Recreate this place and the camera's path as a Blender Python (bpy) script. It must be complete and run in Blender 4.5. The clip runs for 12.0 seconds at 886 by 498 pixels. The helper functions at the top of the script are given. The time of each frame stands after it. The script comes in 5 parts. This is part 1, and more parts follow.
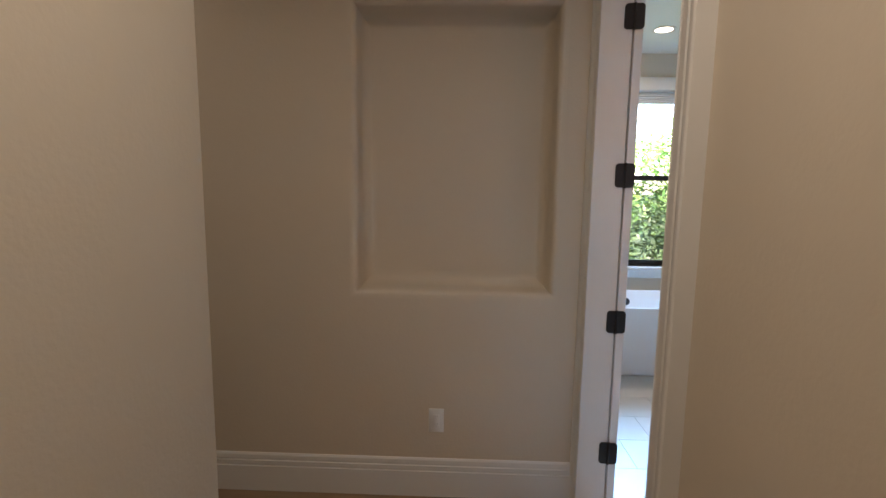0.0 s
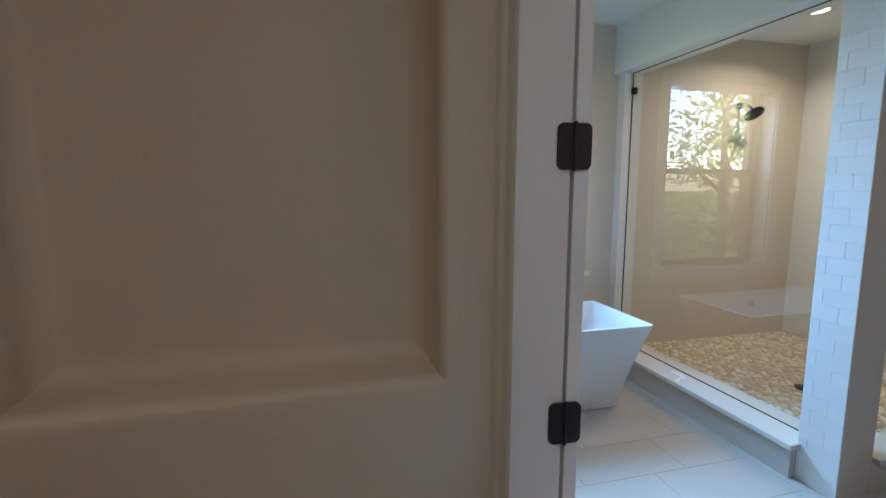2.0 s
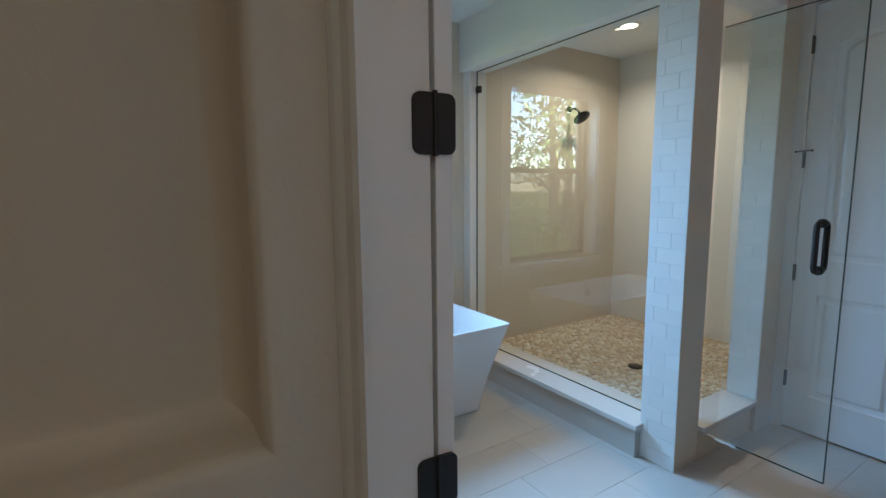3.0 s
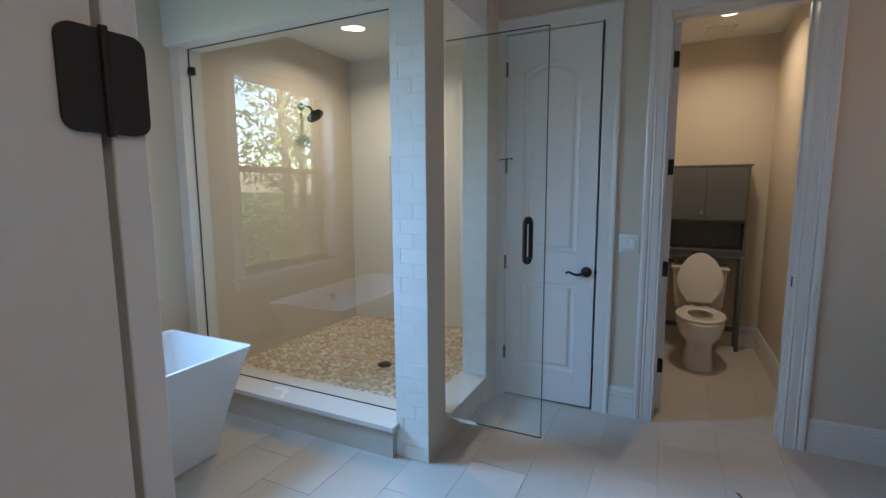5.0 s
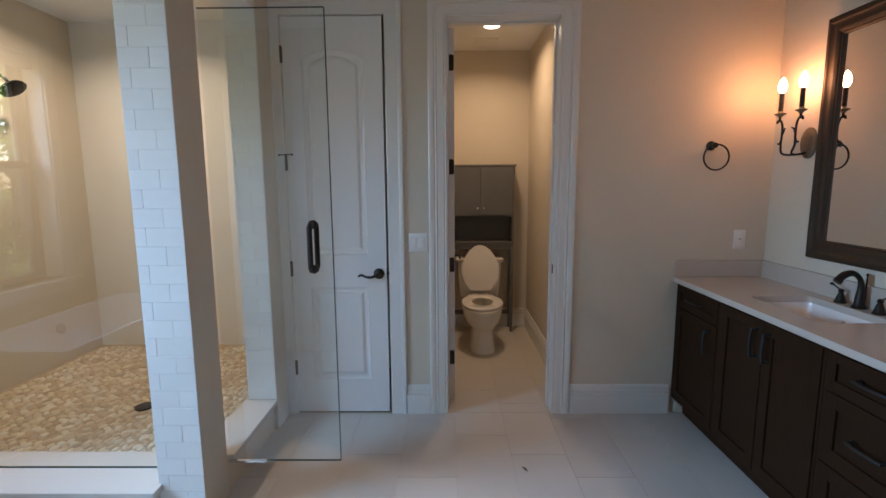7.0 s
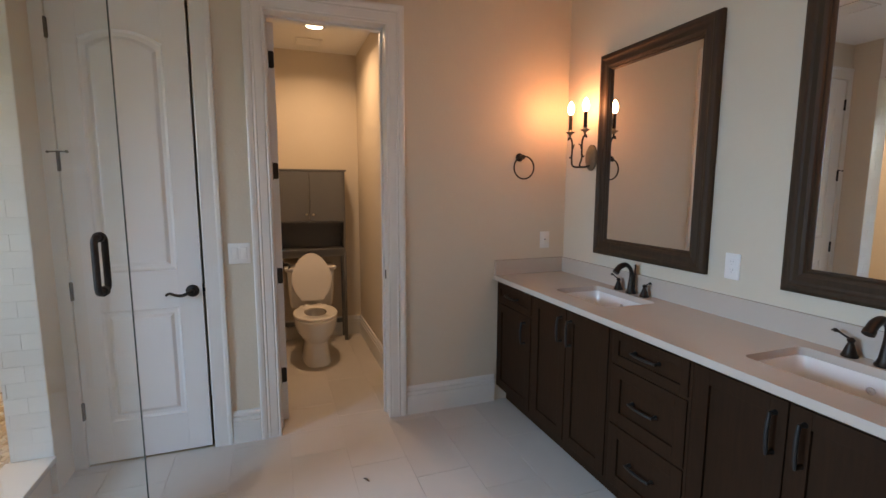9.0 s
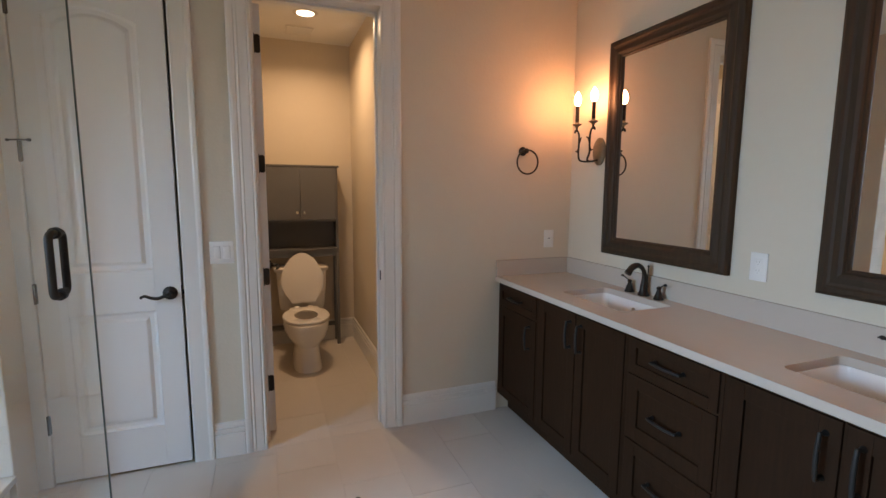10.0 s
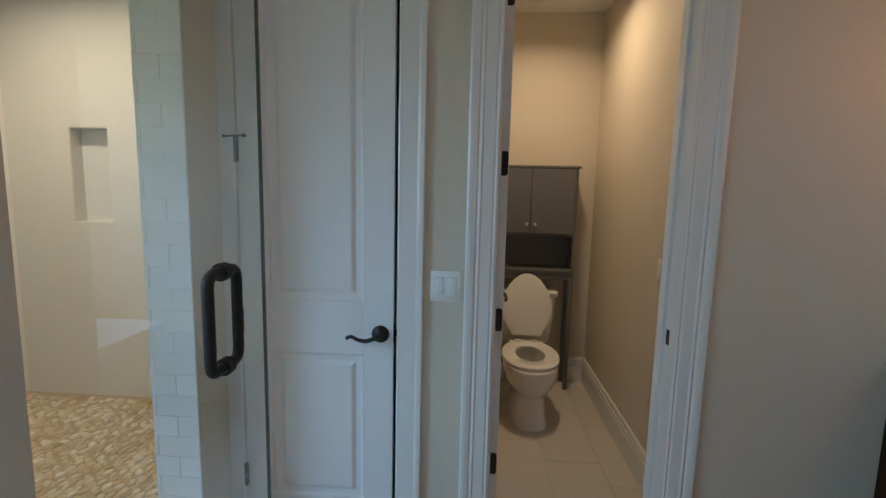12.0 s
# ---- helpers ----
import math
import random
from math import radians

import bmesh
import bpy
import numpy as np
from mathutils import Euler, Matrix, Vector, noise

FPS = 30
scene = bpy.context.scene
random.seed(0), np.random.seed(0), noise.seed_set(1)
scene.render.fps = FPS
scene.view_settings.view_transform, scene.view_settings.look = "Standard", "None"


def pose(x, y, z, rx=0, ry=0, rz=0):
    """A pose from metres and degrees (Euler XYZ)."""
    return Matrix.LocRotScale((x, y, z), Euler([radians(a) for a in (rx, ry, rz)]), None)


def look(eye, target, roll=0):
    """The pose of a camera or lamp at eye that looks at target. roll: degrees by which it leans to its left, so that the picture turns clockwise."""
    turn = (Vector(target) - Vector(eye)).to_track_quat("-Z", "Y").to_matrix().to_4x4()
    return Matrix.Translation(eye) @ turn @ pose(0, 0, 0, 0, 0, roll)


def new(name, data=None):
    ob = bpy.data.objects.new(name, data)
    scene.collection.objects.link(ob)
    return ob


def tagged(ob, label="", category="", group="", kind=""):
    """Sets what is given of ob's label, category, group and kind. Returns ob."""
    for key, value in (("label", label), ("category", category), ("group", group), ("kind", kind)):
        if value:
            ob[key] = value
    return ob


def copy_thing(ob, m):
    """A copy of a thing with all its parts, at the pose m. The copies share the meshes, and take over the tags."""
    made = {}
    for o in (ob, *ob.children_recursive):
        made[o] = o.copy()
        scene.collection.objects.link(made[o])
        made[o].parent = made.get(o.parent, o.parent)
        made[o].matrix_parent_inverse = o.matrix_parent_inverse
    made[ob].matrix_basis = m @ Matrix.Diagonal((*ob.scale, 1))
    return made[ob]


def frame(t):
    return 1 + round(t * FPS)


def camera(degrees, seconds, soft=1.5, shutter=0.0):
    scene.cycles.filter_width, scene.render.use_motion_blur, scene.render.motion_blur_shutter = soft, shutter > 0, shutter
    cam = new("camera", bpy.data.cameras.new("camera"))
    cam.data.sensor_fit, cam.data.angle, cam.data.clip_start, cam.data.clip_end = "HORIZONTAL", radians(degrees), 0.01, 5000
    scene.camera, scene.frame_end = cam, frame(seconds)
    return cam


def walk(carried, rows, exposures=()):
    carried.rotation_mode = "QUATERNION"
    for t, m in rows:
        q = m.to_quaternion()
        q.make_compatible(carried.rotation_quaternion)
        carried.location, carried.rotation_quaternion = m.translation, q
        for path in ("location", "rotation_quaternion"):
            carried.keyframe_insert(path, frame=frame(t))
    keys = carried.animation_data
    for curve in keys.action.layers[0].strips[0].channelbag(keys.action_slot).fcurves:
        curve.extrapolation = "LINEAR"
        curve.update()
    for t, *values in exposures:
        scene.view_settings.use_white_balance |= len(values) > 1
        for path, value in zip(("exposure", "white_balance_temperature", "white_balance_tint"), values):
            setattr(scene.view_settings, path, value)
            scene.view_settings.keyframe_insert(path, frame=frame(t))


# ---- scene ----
cam = camera(87.1, 12.0)
walk(cam, [
    (0, look((1.093, 0.177, 1.479), (1.025, 2.161, 1.229), 0.8)),
    (0.5, look((1.118, 0.475, 1.484), (1.07, 2.459, 1.237), 0.5)),
    (1, look((1.199, 0.778, 1.473), (1.27, 2.761, 1.219), 0.6)),
    (1.5, look((1.233, 1.011, 1.459), (1.461, 2.983, 1.212), 0.1)),
    (2, look((1.251, 1.267, 1.459), (1.752, 3.186, 1.205), 0.1)),
    (2.5, look((1.338, 1.431, 1.444), (2.119, 3.255, 1.195), -0.4)),
    (3, look((1.373, 1.523, 1.442), (2.444, 3.194, 1.194), -0.5)),
    (3.5, look((1.362, 1.568, 1.45), (2.69, 3.044, 1.205), -0.5)),
    (3.7, look((1.366, 1.572, 1.455), (2.747, 2.996, 1.202), -0.7)),
    (5.3, look((1.549, 1.695, 1.443), (3.392, 2.431, 1.191), -0.2)),
    (5.5, look((1.582, 1.693, 1.444), (3.448, 2.366, 1.188), -0.2)),
    (6, look((1.649, 1.701, 1.446), (3.563, 2.219, 1.188), -0.25)),
    (6.5, look((1.699, 1.706, 1.45), (3.666, 1.957, 1.187), -0.3)),
    (7, look((1.707, 1.705, 1.465), (3.691, 1.726, 1.19), -0.35)),
    (7.5, look((1.691, 1.682, 1.458), (3.668, 1.517, 1.196), -0.4)),
    (7.7, look((1.69, 1.669, 1.455), (3.66, 1.422, 1.197), -0.4)),
    (9.3, look((1.781, 1.702, 1.47), (3.626, 0.972, 1.213), 0.2)),
    (9.5, look((1.815, 1.692, 1.47), (3.652, 0.945, 1.211), 0.2)),
    (10, look((1.923, 1.661, 1.436), (3.78, 0.962, 1.186), 0.3)),
    (10.5, look((2.126, 1.701, 1.428), (4.039, 1.17, 1.186), 0.8)),
    (11, look((2.358, 1.778, 1.47), (4.307, 1.404, 1.221), 1.4)),
    (11.5, look((2.623, 1.741, 1.469), (4.603, 1.595, 1.228), 1.3)),
    (12, look((2.85, 1.793, 1.472), (4.83, 1.92, 1.215), 1.3)),
], exposures=[
    (0.0, 4.2, 7400, 19), (0.5, 4.14, 6500, 12), (1.0, 4.02, 6350, 10), (1.5, 3.88, 6550, 11), (2.0, 3.73, 6700, 11), (2.5, 3.58, 6700, 9), (3.7, 3.52, 6700, 10), (5.5, 3.55, 6900, 14),
    (6.5, 3.64, 7600, 18), (7.5, 3.76, 8500, 23), (9.5, 4.0, 10000, 27), (10.0, 4.0, 9900, 26), (10.5, 3.95, 9000, 21), (11.5, 3.75, 7900, 14), (12.0, 3.72, 7550, 10),
])

# ---- light ----
world = bpy.data.worlds.new("daylight")
world.use_nodes = True
scene.world = world
wn = world.node_tree
sky = wn.nodes.new("ShaderNodeTexSky")
sky.sky_type, sky.sun_disc = "NISHITA", False
sky.sun_elevation, sky.sun_rotation = radians(52), radians(215)
sky.dust_density, sky.ozone_density = 0.3, 3.0
wn.nodes["Background"].inputs["Strength"].default_value = 0.15
wn.links.new(sky.outputs["Color"], wn.nodes["Background"].inputs["Color"])

sun = new("sun", bpy.data.lights.new("sun", "SUN"))
sun.data.energy, sun.data.angle, sun.data.color = 5.0, radians(0.5), (1.0, 0.95, 0.86)
sun.matrix_world = look((-6, -10, 16), (0, 0, 0))


def area_lamp(name, m, sx, sy, watts, color, spread=180):
    lamp = new(name, bpy.data.lights.new(name, "AREA"))
    lamp.data.shape, lamp.data.size, lamp.data.size_y = "RECTANGLE", sx, sy
    lamp.data.energy, lamp.data.color, lamp.data.spread = watts, color, radians(spread)
    lamp.matrix_world = m
    return lamp


def disc_lamp(name, x, y, z, watts, color, size=0.13, spread=150):
    lamp = new(name, bpy.data.lights.new(name, "AREA"))
    lamp.data.shape, lamp.data.size = "DISK", size
    lamp.data.energy, lamp.data.color, lamp.data.spread = watts, color, radians(spread)
    lamp.matrix_world = pose(x, y, z)
    return lamp


# daylight in the opening of the window
area_lamp("window_daylight", look((2.685, 4.905, 1.92), (2.685, 2.905, 0.78)), 1.08, 0.92, 4.1, (0.21, 0.53, 1.0), 86)
disc_lamp("can_tub", 2.65, 4.03, 2.72, 0.26, (1.0, 0.84, 0.66))
disc_lamp("can_shower", 4.755, 4.01, 2.72, 1.05, (1.0, 0.88, 0.74))
disc_lamp("can_toilet", 5.71, 1.34, 2.72, 0.60, (1.0, 0.83, 0.63))
# assumed lamp behind the view, added to brighten the hall
disc_lamp("hall_fill", 1.02, 0.55, 2.72, 0.54, (1.0, 0.96, 0.88), 0.16, 170)
# made-up fill lamp that lifts the wall left of the recess
disc_lamp("passage_fill", -0.75, 1.80, 2.72, 0.11, (1.0, 0.96, 0.88), 0.16, 170)


# ---- materials ----
def links(nt, *pairs):
    for a, b in pairs:
        nt.links.new(a, b)


def material(name, color, rough=0.5, metal=0.0, grain=0.0, grain_scale=40.0, bump=0.0, bump_scale=60.0,
             wear=0.0, spec=0.5, per_object=0.0, stretch=(1, 1, 1), coat=0.0):
    """A surface with colour variation at two scales, uneven gloss and fine relief."""
    m = bpy.data.materials.new(name)
    m.use_nodes = True
    nt = m.node_tree
    b = nt.nodes["Principled BSDF"]
    b.inputs["Base Color"].default_value = (*color, 1)
    b.inputs["Roughness"].default_value = rough
    b.inputs["Metallic"].default_value = metal
    b.inputs["Specular IOR Level"].default_value = spec
    b.inputs["Coat Weight"].default_value = coat
    tc = nt.nodes.new("ShaderNodeTexCoord")
    mp = nt.nodes.new("ShaderNodeMapping")
    mp.inputs["Scale"].default_value = stretch
    links(nt, (tc.outputs["Object"], mp.inputs["Vector"]))
    fac = None
    if grain or wear:
        n1 = nt.nodes.new("ShaderNodeTexNoise")
        n1.inputs["Scale"].default_value, n1.inputs["Detail"].default_value = grain_scale, 5
        n2 = nt.nodes.new("ShaderNodeTexNoise")
        n2.inputs["Scale"].default_value, n2.inputs["Detail"].default_value = max(grain_scale / 14, 0.7), 3
        links(nt, (mp.outputs[0], n1.inputs["Vector"]), (mp.outputs[0], n2.inputs["Vector"]))
        r1 = nt.nodes.new("ShaderNodeMapRange")
        r1.inputs["To Min"].default_value, r1.inputs["To Max"].default_value = 1 - grain, 1 + grain
        r2 = nt.nodes.new("ShaderNodeMapRange")
        r2.inputs["To Min"].default_value, r2.inputs["To Max"].default_value = 1 - wear, 1 + wear
        mul = nt.nodes.new("ShaderNodeMath")
        mul.operation = "MULTIPLY"
        links(nt, (n1.outputs["Fac"], r1.inputs["Value"]), (n2.outputs["Fac"], r2.inputs["Value"]),
              (r1.outputs[0], mul.inputs[0]), (r2.outputs[0], mul.inputs[1]))
        fac = mul.outputs[0]
        rr = nt.nodes.new("ShaderNodeMapRange")
        rr.inputs["To Min"].default_value = max(rough - 0.08, 0.02)
        rr.inputs["To Max"].default_value = min(rough + 0.08, 1)
        links(nt, (n2.outputs["Fac"], rr.inputs["Value"]), (rr.outputs[0], b.inputs["Roughness"]))
    if per_object:
        info = nt.nodes.new("ShaderNodeObjectInfo")
        ro = nt.nodes.new("ShaderNodeMapRange")
        ro.inputs["To Min"].default_value, ro.inputs["To Max"].default_value = 1 - per_object, 1 + per_object
        links(nt, (info.outputs["Random"], ro.inputs["Value"]))
        if fac is None:
            fac = ro.outputs[0]
        else:
            mul2 = nt.nodes.new("ShaderNodeMath")
            mul2.operation = "MULTIPLY"
            links(nt, (fac, mul2.inputs[0]), (ro.outputs[0], mul2.inputs[1]))
            fac = mul2.outputs[0]
    if fac is not None:
        vm = nt.nodes.new("ShaderNodeVectorMath")
        vm.operation = "SCALE"
        vm.inputs[0].default_value = color
        links(nt, (fac, vm.inputs["Scale"]), (vm.outputs[0], b.inputs["Base Color"]))
    if bump:
        nb = nt.nodes.new("ShaderNodeTexNoise")
        nb.inputs["Scale"].default_value, nb.inputs["Detail"].default_value = bump_scale, 3
        bp = nt.nodes.new("ShaderNodeBump")
        bp.inputs["Strength"].default_value, bp.inputs["Distance"].default_value = bump, 0.004
        links(nt, (mp.outputs[0], nb.inputs["Vector"]), (nb.outputs["Fac"], bp.inputs["Height"]),
              (bp.outputs[0], b.inputs["Normal"]))
    return m


def glass(name, tint, base=0.09):
    m = bpy.data.materials.new(name)
    m.use_nodes = True
    nt = m.node_tree
    nt.nodes.remove(nt.nodes["Principled BSDF"])
    clear = nt.nodes.new("ShaderNodeBsdfTransparent")
    clear.inputs["Color"].default_value = (*tint, 1)
    gloss = nt.nodes.new("ShaderNodeBsdfGlossy")
    gloss.inputs["Roughness"].default_value = 0.0
    lw = nt.nodes.new("ShaderNodeLayerWeight")
    lw.inputs["Blend"].default_value = 0.5
    pw = nt.nodes.new("ShaderNodeMath")
    pw.operation, pw.inputs[1].default_value = "POWER", 5.0
    fr = nt.nodes.new("ShaderNodeMapRange")
    fr.inputs["To Min"].default_value, fr.inputs["To Max"].default_value = base, 1.0
    links(nt, (lw.outputs["Facing"], pw.inputs[0]), (pw.outputs[0], fr.inputs["Value"]))
    mix = nt.nodes.new("ShaderNodeMixShader")
    links(nt, (fr.outputs[0], mix.inputs[0]), (clear.outputs[0], mix.inputs[1]), (gloss.outputs[0], mix.inputs[2]),
          (mix.outputs[0], nt.nodes["Material Output"].inputs["Surface"]))
    return m


def glow(name, color, strength):
    m = bpy.data.materials.new(name)
    m.use_nodes = True
    b = m.node_tree.nodes["Principled BSDF"]
    b.inputs["Base Color"].default_value = (*color, 1)
    b.inputs["Emission Color"].default_value = (*color, 1)
    b.inputs["Emission Strength"].default_value = strength
    return m


def by_island(name, stops, rough, bump=0.0):
    """Each joined piece takes its own colour from a ramp."""
    m = bpy.data.materials.new(name)
    m.use_nodes = True
    nt = m.node_tree
    b = nt.nodes["Principled BSDF"]
    b.inputs["Roughness"].default_value = rough
    geo = nt.nodes.new("ShaderNodeNewGeometry")
    info = nt.nodes.new("ShaderNodeObjectInfo")
    add = nt.nodes.new("ShaderNodeMath")
    add.operation = "ADD"
    fract = nt.nodes.new("ShaderNodeMath")
    fract.operation = "FRACT"
    ramp = nt.nodes.new("ShaderNodeValToRGB")
    while len(ramp.color_ramp.elements) < len(stops):
        ramp.color_ramp.elements.new(0.5)
    for e, (p, c) in zip(ramp.color_ramp.elements, stops):
        e.position, e.color = p, (*c, 1)
    tc = nt.nodes.new("ShaderNodeTexCoord")
    nz = nt.nodes.new("ShaderNodeTexNoise")
    nz.inputs["Scale"].default_value = 60
    mix = nt.nodes.new("ShaderNodeMix")
    mix.data_type, mix.blend_type = "RGBA", "MULTIPLY"
    mix.inputs["Factor"].default_value = 0.35
    links(nt, (geo.outputs["Random Per Island"], add.inputs[0]), (info.outputs["Random"], add.inputs[1]),
          (add.outputs[0], fract.inputs[0]), (fract.outputs[0], ramp.inputs["Fac"]),
          (tc.outputs["Object"], nz.inputs["Vector"]), (ramp.outputs[0], mix.inputs["A"]),
          (nz.outputs["Fac"], mix.inputs["B"]), (mix.outputs["Result"], b.inputs["Base Color"]))
    return m


M_WALL = material("beige_wall_paint", (0.635, 0.555, 0.447), 0.55, grain=0.015, grain_scale=30, wear=0.03, bump=0.20, bump_scale=75, spec=0.35)
M_CEIL = material("ceiling_paint", (0.78, 0.77, 0.74), 0.7, grain=0.01, wear=0.02, bump=0.15, bump_scale=80, spec=0.3)
M_TRIM = material("white_trim_paint", (0.72, 0.705, 0.67), 0.32, grain=0.012, grain_scale=25, wear=0.02, bump=0.03, bump_scale=30)
M_DOOR = material("white_door_paint", (0.76, 0.76, 0.75), 0.36, grain=0.012, grain_scale=18, wear=0.02, bump=0.05, bump_scale=160, stretch=(1, 1, 0.08))
M_TILE = material("white_glazed_tile", (0.76, 0.75, 0.72), 0.18, grain=0.015, grain_scale=12, wear=0.02, bump=0.06, bump_scale=22, per_object=0.03)
M_GROUT = material("pale_grout", (0.76, 0.75, 0.72), 0.4, grain=0.03, grain_scale=90, bump=0.2, bump_scale=200)
M_FLOORTILE = material("pale_stone_floor_tile", (0.55, 0.505, 0.455), 0.30, grain=0.04, grain_scale=9, wear=0.05, bump=0.015, bump_scale=30, per_object=0.035)
M_FLOORGROUT = material("floor_grout", (0.52, 0.475, 0.43), 0.7, grain=0.06, grain_scale=60)
M_STONE = material("white_stone_slab", (0.64, 0.60, 0.55), 0.24, grain=0.012, grain_scale=20, wear=0.02)
M_QUARTZ = material("warm_white_quartz", (0.52, 0.445, 0.38), 0.22, grain=0.015, grain_scale=24, wear=0.025)
M_ACRYL = material("white_acrylic", (0.74, 0.74, 0.74), 0.12, grain=0.006, grain_scale=8, wear=0.01)
M_CHINA = material("white_china", (0.78, 0.75, 0.71), 0.10, grain=0.006, grain_scale=8, wear=0.01, coat=0.3)
M_BRONZE = material("oil_rubbed_bronze", (0.022, 0.016, 0.012), 0.42, metal=0.5, grain=0.25, grain_scale=60, wear=0.2)
M_BLACK = material("black_metal", (0.014, 0.013, 0.012), 0.55, metal=0.2, grain=0.2, grain_scale=60, wear=0.2)
M_CHROME = material("chrome", (0.75, 0.75, 0.76), 0.12, metal=1.0, grain=0.02, wear=0.03)
M_CAB = material("dark_brown_cabinet_wood", (0.028, 0.0112, 0.0050), 0.55, grain=0.35, grain_scale=30, wear=0.25, bump=0.06, bump_scale=60, stretch=(3, 3, 0.25), spec=0.10)
M_MIRFRAME = material("brown_stained_frame_wood", (0.042, 0.024, 0.013), 0.62, grain=0.35, grain_scale=24, wear=0.3, bump=0.08, bump_scale=40, stretch=(2, 2, 0.3), spec=0.3)
M_GREY = material("grey_painted_cabinet", (0.135, 0.135, 0.135), 0.40, grain=0.04, grain_scale=20, wear=0.05, bump=0.02)
M_GREYIN = material("grey_cabinet_lining", (0.12, 0.12, 0.12), 0.55, grain=0.05, wear=0.05)
M_PLASTIC = material("white_plastic_plate", (0.78, 0.77, 0.74), 0.35, grain=0.005, wear=0.01)
M_GAP = material("grey_plate_gap", (0.30, 0.29, 0.28), 0.6, grain=0.02)
M_SLOT = material("dark_slot", (0.05, 0.05, 0.05), 0.6, grain=0.02)
M_PLATE = material("antique_brass_plate", (0.20, 0.165, 0.12), 0.45, metal=0.7, grain=0.25, grain_scale=50, wear=0.3)
M_OAK = material("brown_wood_floor", (0.30, 0.19, 0.11), 0.4, grain=0.3, grain_scale=22, wear=0.15, bump=0.05, bump_scale=50, stretch=(0.3, 4, 1), per_object=0.15)
M_SHADE = material("white_fabric_shade", (0.75, 0.76, 0.78), 0.8, grain=0.02, bump=0.1, bump_scale=200)
M_GLASS = glass("clear_glass", (0.92, 0.975, 0.96), 0.15)
M_PANE = glass("window_glass", (0.97, 0.98, 0.98))
M_SCREEN = glass("insect_screen", (0.25, 0.25, 0.25), 0.0)
M_EDGE = material("green_glass_edge", (0.03, 0.055, 0.048), 0.15, grain=0.05)
M_MIRROR = material("mirror_silver", (0.86, 0.87, 0.86), 0.0, metal=1.0)
M_LAMP = glow("lit_lamp_diffuser", (1.0, 0.90, 0.76), 0.5)
M_BULB = glow("lit_bulb", (1.0, 0.51, 0.29), 7.0)
M_PEBBLE = by_island("mixed_pebbles", [(0.0, (0.66, 0.50, 0.32)), (0.22, (0.80, 0.68, 0.50)), (0.45, (0.58, 0.42, 0.26)), (0.6, (0.84, 0.74, 0.57)), (0.8, (0.90, 0.85, 0.74)), (1.0, (0.46, 0.33, 0.21))], 0.45)
M_PEBGROUT = material("sand_grout", (0.46, 0.36, 0.25), 0.9, grain=0.12, grain_scale=80, bump=0.2, bump_scale=150)
M_LEAF = by_island("green_leaves", [(0.0, (0.05, 0.15, 0.03)), (0.5, (0.10, 0.25, 0.05)), (0.8, (0.20, 0.36, 0.08)), (1.0, (0.36, 0.44, 0.16))], 0.45)
M_DARKLEAF = by_island("dark_leaves", [(0.0, (0.02, 0.05, 0.012)), (0.6, (0.03, 0.07, 0.02)), (1.0, (0.05, 0.09, 0.03))], 0.5)
M_BARK = material("bark", (0.12, 0.09, 0.065), 0.9, grain=0.3, grain_scale=30, bump=0.5, bump_scale=30)
M_LAWN = material("lawn", (0.07, 0.12, 0.03), 0.95, grain=0.4, grain_scale=14, wear=0.25, bump=0.4, bump_scale=60)


# ---- shapes ----
def box(bm, x0, x1, y0, y1, z0, z1, bevel=0.0, seg=2):
    r = bmesh.ops.create_cube(bm, size=1.0, matrix=Matrix.Translation(((x0 + x1) / 2, (y0 + y1) / 2, (z0 + z1) / 2)) @ Matrix.Diagonal((abs(x1 - x0), abs(y1 - y0), abs(z1 - z0), 1)))
    if bevel:
        edges = list({e for v in r["verts"] for e in v.link_edges})
        bmesh.ops.bevel(bm, geom=edges, offset=bevel, segments=seg, profile=0.5, affect="EDGES")


def loft(bm, rings, cap0=True, cap1=True, closed=True):
    rows = [[bm.verts.new(p) for p in ring] for ring in rings]
    n = len(rows[0])
    for a, b in zip(rows, rows[1:]):
        for i in range(n if closed else n - 1):
            j = (i + 1) % n
            bm.faces.new((a[i], a[j], b[j], b[i]))
    if cap0:
        bm.faces.new(rows[0][::-1])
    if cap1:
        bm.faces.new(rows[-1])
    return rows


def ring(cx, cy, z, rx, ry, n=24, power=2.0):
    pts = []
    for i in range(n):
        a = 2 * math.pi * i / n
        c, s = math.cos(a), math.sin(a)
        pts.append((cx + rx * math.copysign(abs(c) ** (2 / power), c), cy + ry * math.copysign(abs(s) ** (2 / power), s), z))
    return pts


def rounded(x0, x1, y0, y1, z, r, n=5):
    pts = []
    for cx, cy, a0 in ((x1 - r, y1 - r, 0), (x0 + r, y1 - r, 90), (x0 + r, y0 + r, 180), (x1 - r, y0 + r, 270)):
        for i in range(n + 1):
            a = radians(a0 + 90 * i / n)
            pts.append((cx + r * math.cos(a), cy + r * math.sin(a), z))
    return pts


def lathe(bm, profile, n=20, m=Matrix()):
    """profile: (radius, height) pairs, turned about the z of the pose m."""
    loft(bm, [[m @ Vector((max(r, 1e-4) * math.cos(2 * math.pi * i / n), max(r, 1e-4) * math.sin(2 * math.pi * i / n), h)) for i in range(n)] for r, h in profile])


